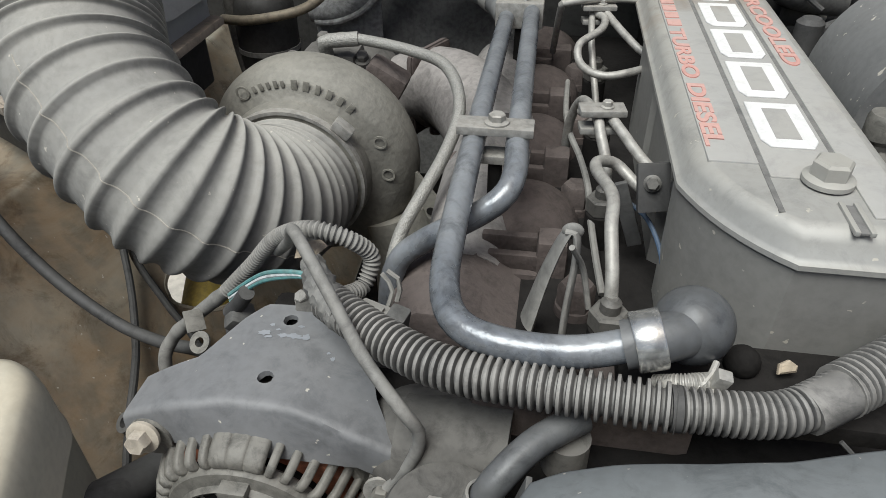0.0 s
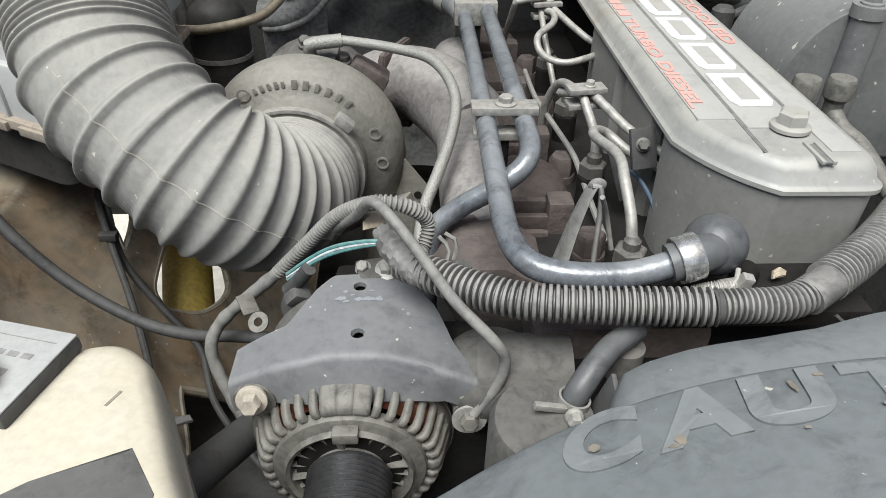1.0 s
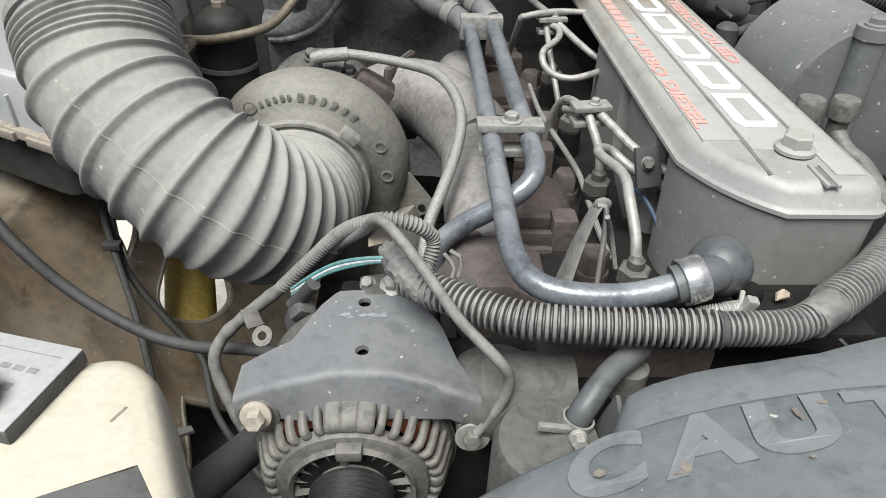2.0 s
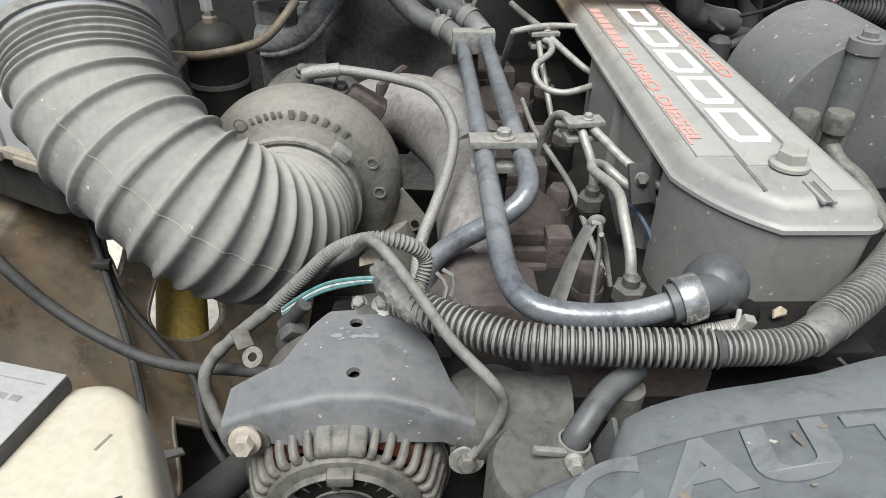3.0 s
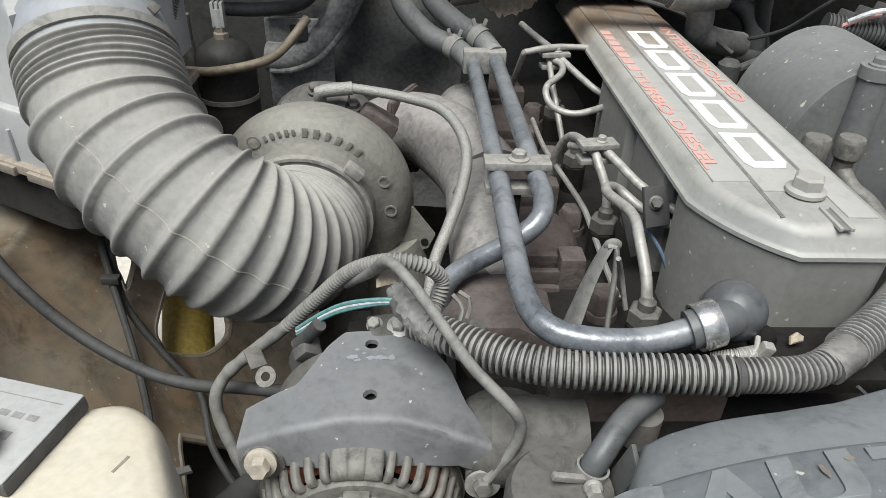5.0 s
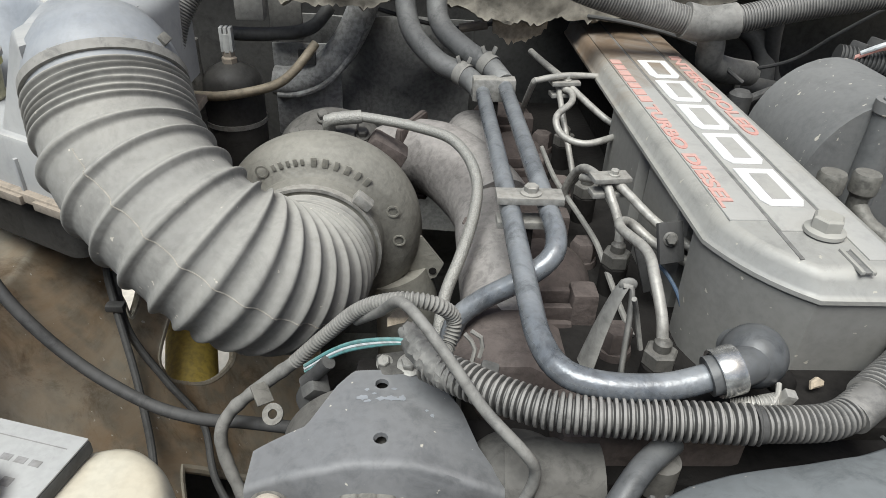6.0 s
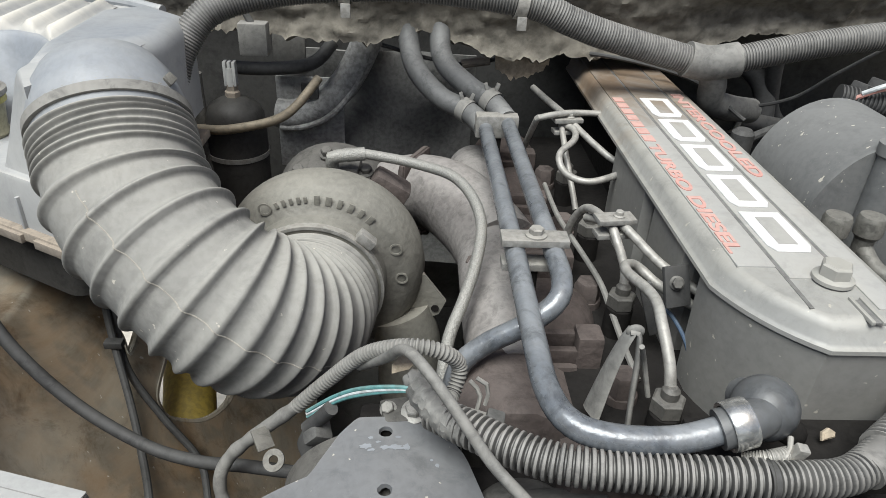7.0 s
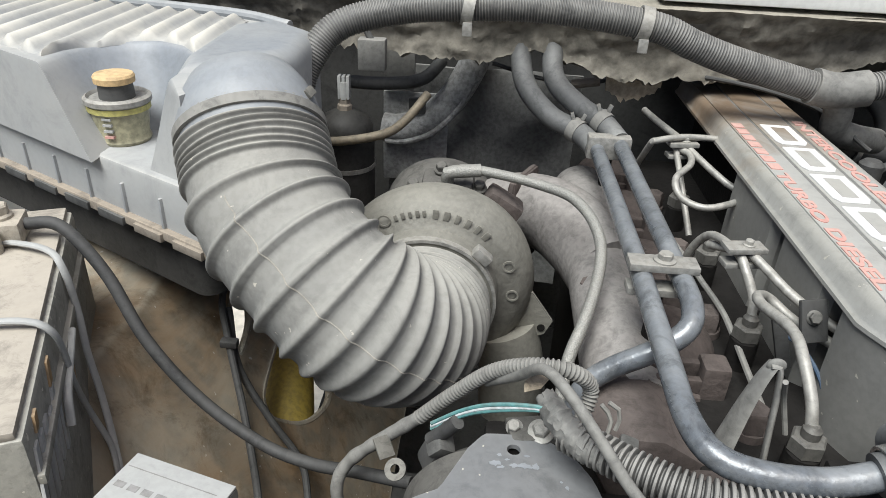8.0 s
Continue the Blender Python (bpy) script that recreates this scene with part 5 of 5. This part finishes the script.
for k in range(9):
    p = Vector((-0.40 - 0.045 * k, 0.497 + 0.0245 * k, 1.186))
    part("clip", boxed(p - Vector((0.018, 0.005, 0.004)), p + Vector((0.018, 0.005, 0.004)), 0.001, pose(0, 0, 0, 0, 0, -28.5)), "flange" if k < 2 else "plastic", air)
    part("fin", boxed(p + Vector((0.015, -0.006, 0.0)), p + Vector((0.018, 0.006, 0.034)), 0.0005, pose(0, 0, 0, 0, 0, -28.5)), "airbox", air)
fm = thing("filter_gauge", (-0.495, 0.598, 1.238), "yellowed filter restriction gauge with a tan cap", "gauge")
FA = Vector((-0.497, 0.600, 1.237))
part("body", turned([(0, 0), (0.022, 0), (0.024, 0.004), (0.0225, 0.008), (0.0255, 0.034), (0.0265, 0.038)], FA, (0, 0, 1), 32), "minder", fm)
part("yellow_ring", turned([(0.0262, 0.031), (0.0272, 0.031), (0.0272, 0.036), (0.0262, 0.036)], FA, (0, 0, 1), 32), "yellow_ring", fm, "yellow ring")
part("rim", turned([(0.0265, 0.036), (0.0290, 0.038), (0.0290, 0.042), (0.026, 0.044), (0.024, 0.041), (0, 0.041)], FA, (0, 0, 1), 32), "dull_zinc", fm)
for k in range(4):
    part("scale_bar", boxed(FA + Vector((-0.004, -0.0262, 0.010 + 0.0055 * k)), FA + Vector((0.004, -0.0228, 0.012 + 0.0055 * k))), "label" if k else "red", fm)
part("cap_stem", turned([(0.0155, 0.040), (0.0148, 0.055), (0, 0.055)], FA, (0, 0, 1), 28), "plastic", fm)
part("cap", turned([(0.0150, 0.054), (0.0175, 0.055), (0.0178, 0.060), (0.0165, 0.062), (0, 0.0625)], FA, (0, 0, 1), 28), "brass", fm, "tan button cap")

# ---- things along the firewall ----
can = thing("dryer_canister", (-0.345, 0.86, 1.05), "black accumulator canister with a pressure sensor", "canister")
part("can", turned([(0, -0.15), (0.038, -0.15), (0.038, -0.026), (0.036, -0.014), (0.030, -0.004), (0.02, 0.002), (0.012, 0.006), (0, 0.006)], (-0.345, 0.86, 1.188), (0, 0, 1), 36), "canister", can)
part("sensor", turned([(0, 0), (0.0095, 0), (0.0095, 0.010), (0.0075, 0.012), (0.0075, 0.020), (0, 0.020)], (-0.345, 0.86, 1.19), (0, 0, 1), 6), "flange", can, "rusty sensor base")
for x in (-0.0055, 0.0, 0.0055):
    part("sensor_plug", boxed((-0.347 + x, 0.854, 1.208), (-0.343 + x, 0.866, 1.238), 0.001), "label", can, "pale grey plug")
part("sensor_plug", turned([(0, 0), (0.0072, 0), (0.0072, 0.022), (0, 0.022)], (-0.345, 0.86, 1.208), (0, 0, 1), 16), "label", can, "pale grey plug")
part("band", turned([(0.0382, -0.07), (0.0394, -0.07), (0.0394, -0.064), (0.0382, -0.064)], (-0.345, 0.86, 1.188), (0, 0, 1), 36), "dull_zinc", can)
part("gold_pipe", tube([(-0.388, 0.833, 1.160), (-0.345, 0.820, 1.165), (-0.29, 0.83, 1.175), (-0.265, 0.85, 1.188), (-0.240, 0.88, 1.215)], 0.0058, 14), "gold", can, "gold passivated pipe")
part("upright_pipe", tube([(-0.385, 0.85, 1.225), (-0.385, 0.85, 1.19), (-0.378, 0.845, 1.12), (-0.36, 0.83, 1.06)], 0.008, 14), "alt_body", can)
part("dark_pipe", tube([(-0.36, 0.89, 1.222), (-0.30, 0.89, 1.222), (-0.25, 0.90, 1.228), (-0.225, 0.92, 1.25)], 0.0085, 14), "plastic", can)
rl = thing("relay", (-0.298, 0.80, 1.27), "small grey relay plug under the cowl", "relay")
part("body", boxed((-0.315, 0.795, 1.262), (-0.283, 0.815, 1.298), 0.003), "wire", rl)
part("tail", tube([(-0.30, 0.805, 1.295), (-0.315, 0.81, 1.315), (-0.335, 0.81, 1.30)], 0.004, 8), "plastic", rl)
b = bmesh.new()
gx, gz = [-0.30 + 0.008 * k for k in range(34)], [0.90 + 0.009 * k for k in range(38)]
g = [[b.verts.new((x, 0.955 + 0.018 * noise.noise((x * 9, z * 9, 3)) + 0.002 * noise.noise((x * 45, z * 45, 8)), z)) for z in gz] for x in gx]
for p, q in zip(g, g[1:]):
    for k in range(len(p) - 1):
        b.faces.new((p[k], q[k], q[k + 1], p[k + 1]))
bmesh.ops.recalc_face_normals(b, faces=b.faces)
bmesh.ops.solidify(b, geom=list(b.faces), thickness=0.004)
tagged(part("heat_blanket", b, "blanket"), "lumpy dark grey insulation blanket on the firewall", "insulation")
sh = thing("steering_brace", (-0.22, 0.93, 1.1), "dusty grey pressed steel brace on the firewall", "brace")
part("brace", tube([(-0.305, 0.928, 1.150), (-0.281, 0.926, 1.150), (-0.246, 0.924, 1.164), (-0.212, 0.924, 1.196), (-0.186, 0.926, 1.243), (-0.176, 0.93, 1.28)], 0.020, 14), "brace_paint", sh)
part("brace_plate", boxed((-0.306, 0.932, 1.07), (-0.215, 0.937, 1.20), 0.002), "brace_paint", sh)
part("brace_rib", tube([(-0.300, 0.915, 1.135), (-0.268, 0.912, 1.138), (-0.232, 0.911, 1.155), (-0.202, 0.911, 1.190), (-0.180, 0.914, 1.235)], 0.005, 10), "brace_paint", sh)
part("dark_patch", boxed((-0.268, 0.905, 1.178), (-0.245, 0.914, 1.20), 0.003), "plastic", sh)
part("pale_plate", boxed((-0.305, 0.925, 1.205), (-0.262, 0.930, 1.262), 0.003), "wire", sh)
for pts in ([(-0.428, 0.64, 1.075), (-0.428, 0.605, 1.062), (-0.412, 0.570, 1.040), (-0.386, 0.524, 0.993), (-0.362, 0.476, 0.966), (-0.346, 0.44, 0.958), (-0.333, 0.402, 0.946), (-0.322, 0.36, 0.91), (-0.30, 0.32, 0.86)],
            [(-0.420, 0.60, 1.055), (-0.400, 0.56, 1.01), (-0.365, 0.54, 0.96), (-0.328, 0.52, 0.918), (-0.305, 0.47, 0.885), (-0.25, 0.42, 0.84), (-0.18, 0.38, 0.82)]):
    tagged(part("fender_wire", tube(pts, 0.0038, 10), "black_rubber"), "black taped wire down the inner fender", "wire", "fender wires")
wc = thing("wire_clip", (-0.331, 0.397, 0.94), "black plastic wire clip on the inner fender", "clip")
part("ring", turned([(0.0050, -0.004), (0.0095, -0.004), (0.0095, 0.004), (0.0050, 0.004), (0.0050, -0.004)], (-0.331, 0.397, 0.949), (-0.4, -0.5, 0.8), 20), "plastic", wc)
part("tab", prism(bmesh.new(), [(-0.325, 0.392), (-0.300, 0.402), (-0.304, 0.408), (-0.325, 0.404)], 0.941, 0.945, 0.0008, 1), "plastic", wc)
tagged(part("cable_tie", boxed((-0.416, 0.556, 1.035), (-0.398, 0.566, 1.043), 0.002), "black_rubber"), "black cable tie round the fender wires", "cable tie")

BIG = [(-0.362, 0.70, 1.25), (-0.352, 0.72, 1.288), (-0.323, 0.74, 1.323), (-0.26, 0.755, 1.340), (-0.196, 0.76, 1.346), (-0.114, 0.76, 1.349), (-0.004, 0.755, 1.339), (0.045, 0.755, 1.322), (0.09, 0.755, 1.308), (0.19, 0.757, 1.284)]
cl = thing("cowl_loom", (0.0, 0.76, 1.3), "thick dusty corrugated loom along the cowl", "wiring loom")
part("conduit", ribbed(BIG, 0.0150, 0.0032, 0.0009, 20), "loom", cl)
part("tape_wrap", tube([(0.175, 0.757, 1.288), (0.20, 0.757, 1.284), (0.232, 0.757, 1.289)], 0.019, 18), "wire", cl)
part("conduit", ribbed([(0.225, 0.757, 1.288), (0.30, 0.758, 1.305), (0.40, 0.757, 1.322), (0.55, 0.76, 1.335)], 0.0145, 0.0032, 0.0009, 18), "loom", cl)
part("branch", tube([(0.205, 0.757, 1.283), (0.215, 0.765, 1.26), (0.222, 0.775, 1.238), (0.25, 0.79, 1.225), (0.29, 0.81, 1.215)], 0.015, 16), "wire", cl)
for x, z in ((-0.01, 1.340), (-0.19, 1.346)):
    part("clip", turned([(0.0158, -0.006), (0.0180, -0.006), (0.0180, 0.006), (0.0158, 0.006)], (x, 0.755, z), (1, 0, -0.15), 28), "dull_zinc", cl)
    part("clip_foot", boxed((x - 0.005, 0.739, z - 0.026), (x + 0.005, 0.743, z - 0.012), 0.001), "dull_zinc", cl)
cb = thing("throttle_cable", (-0.03, 0.88, 1.24), "thin black cable with a tan sleeve under the cowl", "cable")
part("cable", tube([(-0.16, 0.87, 1.262), (-0.10, 0.875, 1.246), (-0.05, 0.88, 1.240), (0.02, 0.87, 1.258), (0.10, 0.84, 1.268), (0.20, 0.80, 1.255), (0.26, 0.76, 1.22)], 0.0026, 8), "black_rubber", cb)
part("sleeve", tube([(-0.06, 0.878, 1.240), (-0.025, 0.877, 1.246)], 0.0055, 10), "flange", cb)
b = bmesh.new()
o = [(-0.022, 1.290), (0.05, 1.290)] + [(0.047 - 0.003 * k, 1.228 + 0.020 * (abs(k - 13) / 13) ** 2 + 0.009 * noise.noise((k * 0.7, 3.3, 0))) for k in range(23)]
prism(b, o, 0, 0.004)
bmesh.ops.transform(b, matrix=Matrix(((1, 0, 0, 0), (0, 0, 1, 0.862), (0, 1, 0, 0), (0, 0, 0, 1))), verts=b.verts)
tagged(part("foam_flap", b, "tan"), "torn tan foam flap hanging from the cowl", "insulation")

# ---- far side ----
dome = thing("intake_housing", (0.28, 0.58, 1.15), "dusty grey domed plastic housing beside the engine", "housing")
b = bmesh.new()
o = [(0.225, 1.13)] + [(0.300 - 0.075 * math.cos(math.pi * k / 24), 1.192 + 0.087 * math.sin(math.pi * k / 24)) for k in range(25)] + [(0.375, 1.13)]
prism(b, o, 0, 0.12, 0.008, 3)
bmesh.ops.transform(b, matrix=Matrix(((1, 0, 0, 0), (0, 0, -1, 0.665), (0, 1, 0, 0), (0, 0, 0, 1))), verts=b.verts)
part("shell", b, "dome", dome)
part("boss", turned([(0, -0.14), (0.014, -0.14), (0.0125, 0), (0.0145, 0.002), (0.0145, 0.012), (0, 0.012)], (0.282, 0.54, 1.268), (0, 0, 1), 24), "dome", dome)
part("boss_bolt", hexbolt((0.282, 0.54, 1.280), (0, 0, 1), 0.007, 0.006, 1.3), "dome", dome)
for x in (0.227, 0.256):
    c = thing("delivery_fitting", (x, 0.502, 1.19), "grey hooded fuel delivery fitting with a bent line", "fitting", "delivery fittings")
    part("hood", turned([(0, -0.035), (0.0075, -0.035), (0.008, -0.014), (0.0112, -0.010), (0.0115, 0.003), (0.0100, 0.0065), (0, 0.0075)], (x, 0.502, 1.226), (0, 0, 1), 24), "alt_body", c)
    part("line", tube([(x, 0.502, 1.205), (x + 0.003, 0.485, 1.195), (x + 0.012, 0.465, 1.188), (x + 0.018, 0.42, 1.17)], 0.007, 12), "alt_body", c)
hs = thing("side_hose", (0.3, 0.86, 1.18), "black hose with a wire clamp behind the cover", "hose")
part("hose", tube([(0.225, 0.80, 1.205), (0.28, 0.83, 1.195), (0.34, 0.85, 1.182), (0.40, 0.86, 1.17)], 0.013, 16), "black_rubber", hs)
part("clamp", turned([(0.0132, -0.005), (0.0155, -0.005), (0.0155, 0.005), (0.0132, 0.005)], (0.275, 0.828, 1.196), (1, 0.5, -0.2), 24), "zinc", hs)
tagged(part("side_conduit", ribbed([(0.32, 0.70, 1.27), (0.40, 0.68, 1.26), (0.5, 0.66, 1.25)], 0.012, 0.004, 0.002), "black_rubber"), "black corrugated conduit on the far side", "wiring loom")
tagged(part("dark_hose", tube([(0.24, 0.90, 1.24), (0.30, 0.90, 1.25), (0.34, 0.89, 1.22), (0.35, 0.88, 1.15)], 0.014, 14), "black_rubber"), "dark hose behind the engine", "hose")
tagged(part("shock_tube", tube([(-0.3595, 0.565, 0.868), (-0.3745, 0.628, 0.8875), (-0.3965, 0.716, 0.914), (-0.4206, 0.8036, 0.9423)], 0.0305, 28), "yellow"), "yellow painted shock tube behind the fender opening", "shock absorber")

# ---- small things round the alternator and the head ----
sb = thing("stay_bracket", (-0.115, 0.355, 1.14), "rust-stained stay bracket with a bright bolt", "bracket")
part("foot", boxed((-0.135, 0.349, 1.128), (-0.098, 0.372, 1.152), 0.003, pose(0, 0, 0, 0, 0, 12)), "housing", sb)
part("bolt", hexbolt((-0.113, 0.356, 1.152), (-0.1, -0.4, 1), 0.0058, 0.0065, 1.5), "zinc", sb)
part("nut", hexbolt((-0.130, 0.36, 1.150), (-0.2, -0.5, 1), 0.0045, 0.005, 1.3), "dull_zinc", sb)
pl = thing("wire_plug", (-0.075, 0.336, 1.165), "grey plastic wiring plug beside the taped loom", "connector")
part("shell", boxed((-0.088, 0.327, 1.158), (-0.066, 0.340, 1.172), 0.002, pose(0, 0, 0, 0, 10, -12)), "wire", pl)
part("cap", boxed((-0.070, 0.325, 1.160), (-0.058, 0.338, 1.174), 0.0025, pose(0, 0, 0, 0, 10, -12)), "plastic", pl)
part("latch", boxed((-0.083, 0.330, 1.171), (-0.072, 0.336, 1.1745), 0.001, pose(0, 0, 0, 0, 10, -12)), "wire", pl)
for k, (a, b2, c) in enumerate((((-0.078, 0.356, 1.180), (-0.071, 0.352, 1.172), (-0.074, 0.346, 1.160)), ((-0.074, 0.354, 1.184), (-0.066, 0.352, 1.178), (-0.068, 0.349, 1.166)))):
    tagged(part("tie_tail", tube([a, b2, c], 0.0015, 6), "wire"), "loose tail of a grey cable tie", "cable tie", "loose tie tails")
b = prism(bmesh.new(), [(0, 0), (0.012, 0.002), (0.019, 0.008), (0.015, 0.012), (0.007, 0.0105), (0.001, 0.006)], 0, 0.001)
bmesh.ops.transform(b, matrix=pose(-0.128, 0.352, 1.188, 35, 10, 20), verts=b.verts)
tagged(part("torn_tape", b, "tan"), "torn scrap of tan loom tape", "tape")
b = prism(bmesh.new(), [(0, 0), (0.009, 0.001), (0.010, 0.004), (0.006, 0.007), (0.001, 0.005)], 0, 0.003, 0.001, 1)
bmesh.ops.transform(b, matrix=pose(0.131, 0.312, 1.176, 50, 0, 10), verts=b.verts)
tagged(part("foam_chip", b, "tan"), "small pale foam chip behind the loom", "foam")
b = bmesh.new()
bmesh.ops.create_uvsphere(b, u_segments=18, v_segments=10, radius=0.009, matrix=Matrix.Translation((0.116, 0.318, 1.176)))
tagged(part("cap_plug", b, "dark_iron"), "round dark cap under the cover front", "plug")
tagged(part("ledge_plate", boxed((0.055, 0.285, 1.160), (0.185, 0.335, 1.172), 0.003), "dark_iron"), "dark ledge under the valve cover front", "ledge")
tagged(part("blue_lead", tube([(0.070, 0.455, 1.178), (0.080, 0.44, 1.176), (0.088, 0.42, 1.165), (0.09, 0.405, 1.15)], 0.0016, 8), "blue"), "thin blue lead beside the cover", "wire")
for pts in ([(0.068, 0.281, 1.186), (0.078, 0.275, 1.193), (0.088, 0.279, 1.200), (0.093, 0.288, 1.203)],
            [(0.064, 0.283, 1.188), (0.072, 0.276, 1.184), (0.084, 0.277, 1.187), (0.096, 0.286, 1.194)]):
    tagged(part("spring_clip", tube(pts, 0.0016, 8), "zinc"), "bent wire spring clip under the elbow hose", "clip", "wire spring clips")
tagged(part("screw_tab", boxed((0.089, 0.277, 1.186), (0.096, 0.283, 1.206), 0.001, pose(0, 0, 0, 10, 15, 0)), "zinc"), "upright steel clamp tab under the elbow", "clamp")
# battery tray lip
tagged(part("battery_tray", prism(bmesh.new(), [(-0.60, 0.56), (-0.535, 0.565), (-0.455, 0.50), (-0.415, 0.455), (-0.43, 0.42), (-0.46, 0.36), (-0.62, 0.36)], 1.0, 1.008, 0.002, 1), "plastic"), "dark battery tray beside the inner fender", "tray")
# far corner behind the dome
for pts, r in (([(0.24, 0.86, 1.26), (0.27, 0.88, 1.20), (0.29, 0.90, 1.10)], 0.011), ([(0.33, 0.86, 1.28), (0.345, 0.88, 1.23), (0.37, 0.90, 1.18), (0.42, 0.9, 1.14)], 0.010), ([(0.36, 0.62, 1.17), (0.42, 0.60, 1.18), (0.50, 0.60, 1.17)], 0.012), ([(0.33, 0.50, 1.15), (0.40, 0.52, 1.16), (0.50, 0.55, 1.15)], 0.009)):
    tagged(part("side_pipe", tube(pts, r, 14), "black_rubber"), "dark hose in the far corner of the bay", "hose", "far corner hoses")
tagged(part("far_cable", tube([(0.23, 0.80, 1.225), (0.27, 0.80, 1.222), (0.33, 0.80, 1.235), (0.37, 0.79, 1.27), (0.42, 0.78, 1.31)], 0.0024, 8), "black_rubber"), "thin black cable across the far corner", "cable")
cn = thing("wire_connector", (0.36, 0.70, 1.27), "cluster of black connectors with a red lead", "connector")
for k in range(3):
    part("shell", boxed((0.335 + 0.018 * k, 0.69, 1.264 + 0.004 * k), (0.350 + 0.018 * k, 0.71, 1.284 + 0.004 * k), 0.002, pose(0, 0, 0, 0, 20, 15)), "black_rubber", cn)
part("red_lead", tube([(0.33, 0.69, 1.27), (0.345, 0.68, 1.283), (0.365, 0.685, 1.285)], 0.0025, 8), "red", cn)
part("pale_lead", tube([(0.335, 0.685, 1.278), (0.35, 0.675, 1.290), (0.375, 0.68, 1.292)], 0.0025, 8), "white_wire", cn)
sv = thing("small_solenoid", (0.25, 0.70, 1.2), "small dark valve with a bare bracket beyond the cover", "valve")
part("body", turned([(0, -0.03), (0.012, -0.03), (0.012, 0.012), (0.008, 0.016), (0, 0.016)], (0.232, 0.70, 1.215), (0, 0, 1), 20), "black_rubber", sv)
part("stub", tube([(0.232, 0.70, 1.215), (0.255, 0.71, 1.222), (0.285, 0.72, 1.23)], 0.005, 10), "black_rubber", sv)
part("clip", boxed((0.215, 0.675, 1.19), (0.235, 0.684, 1.198), 0.001), "zinc", sv)
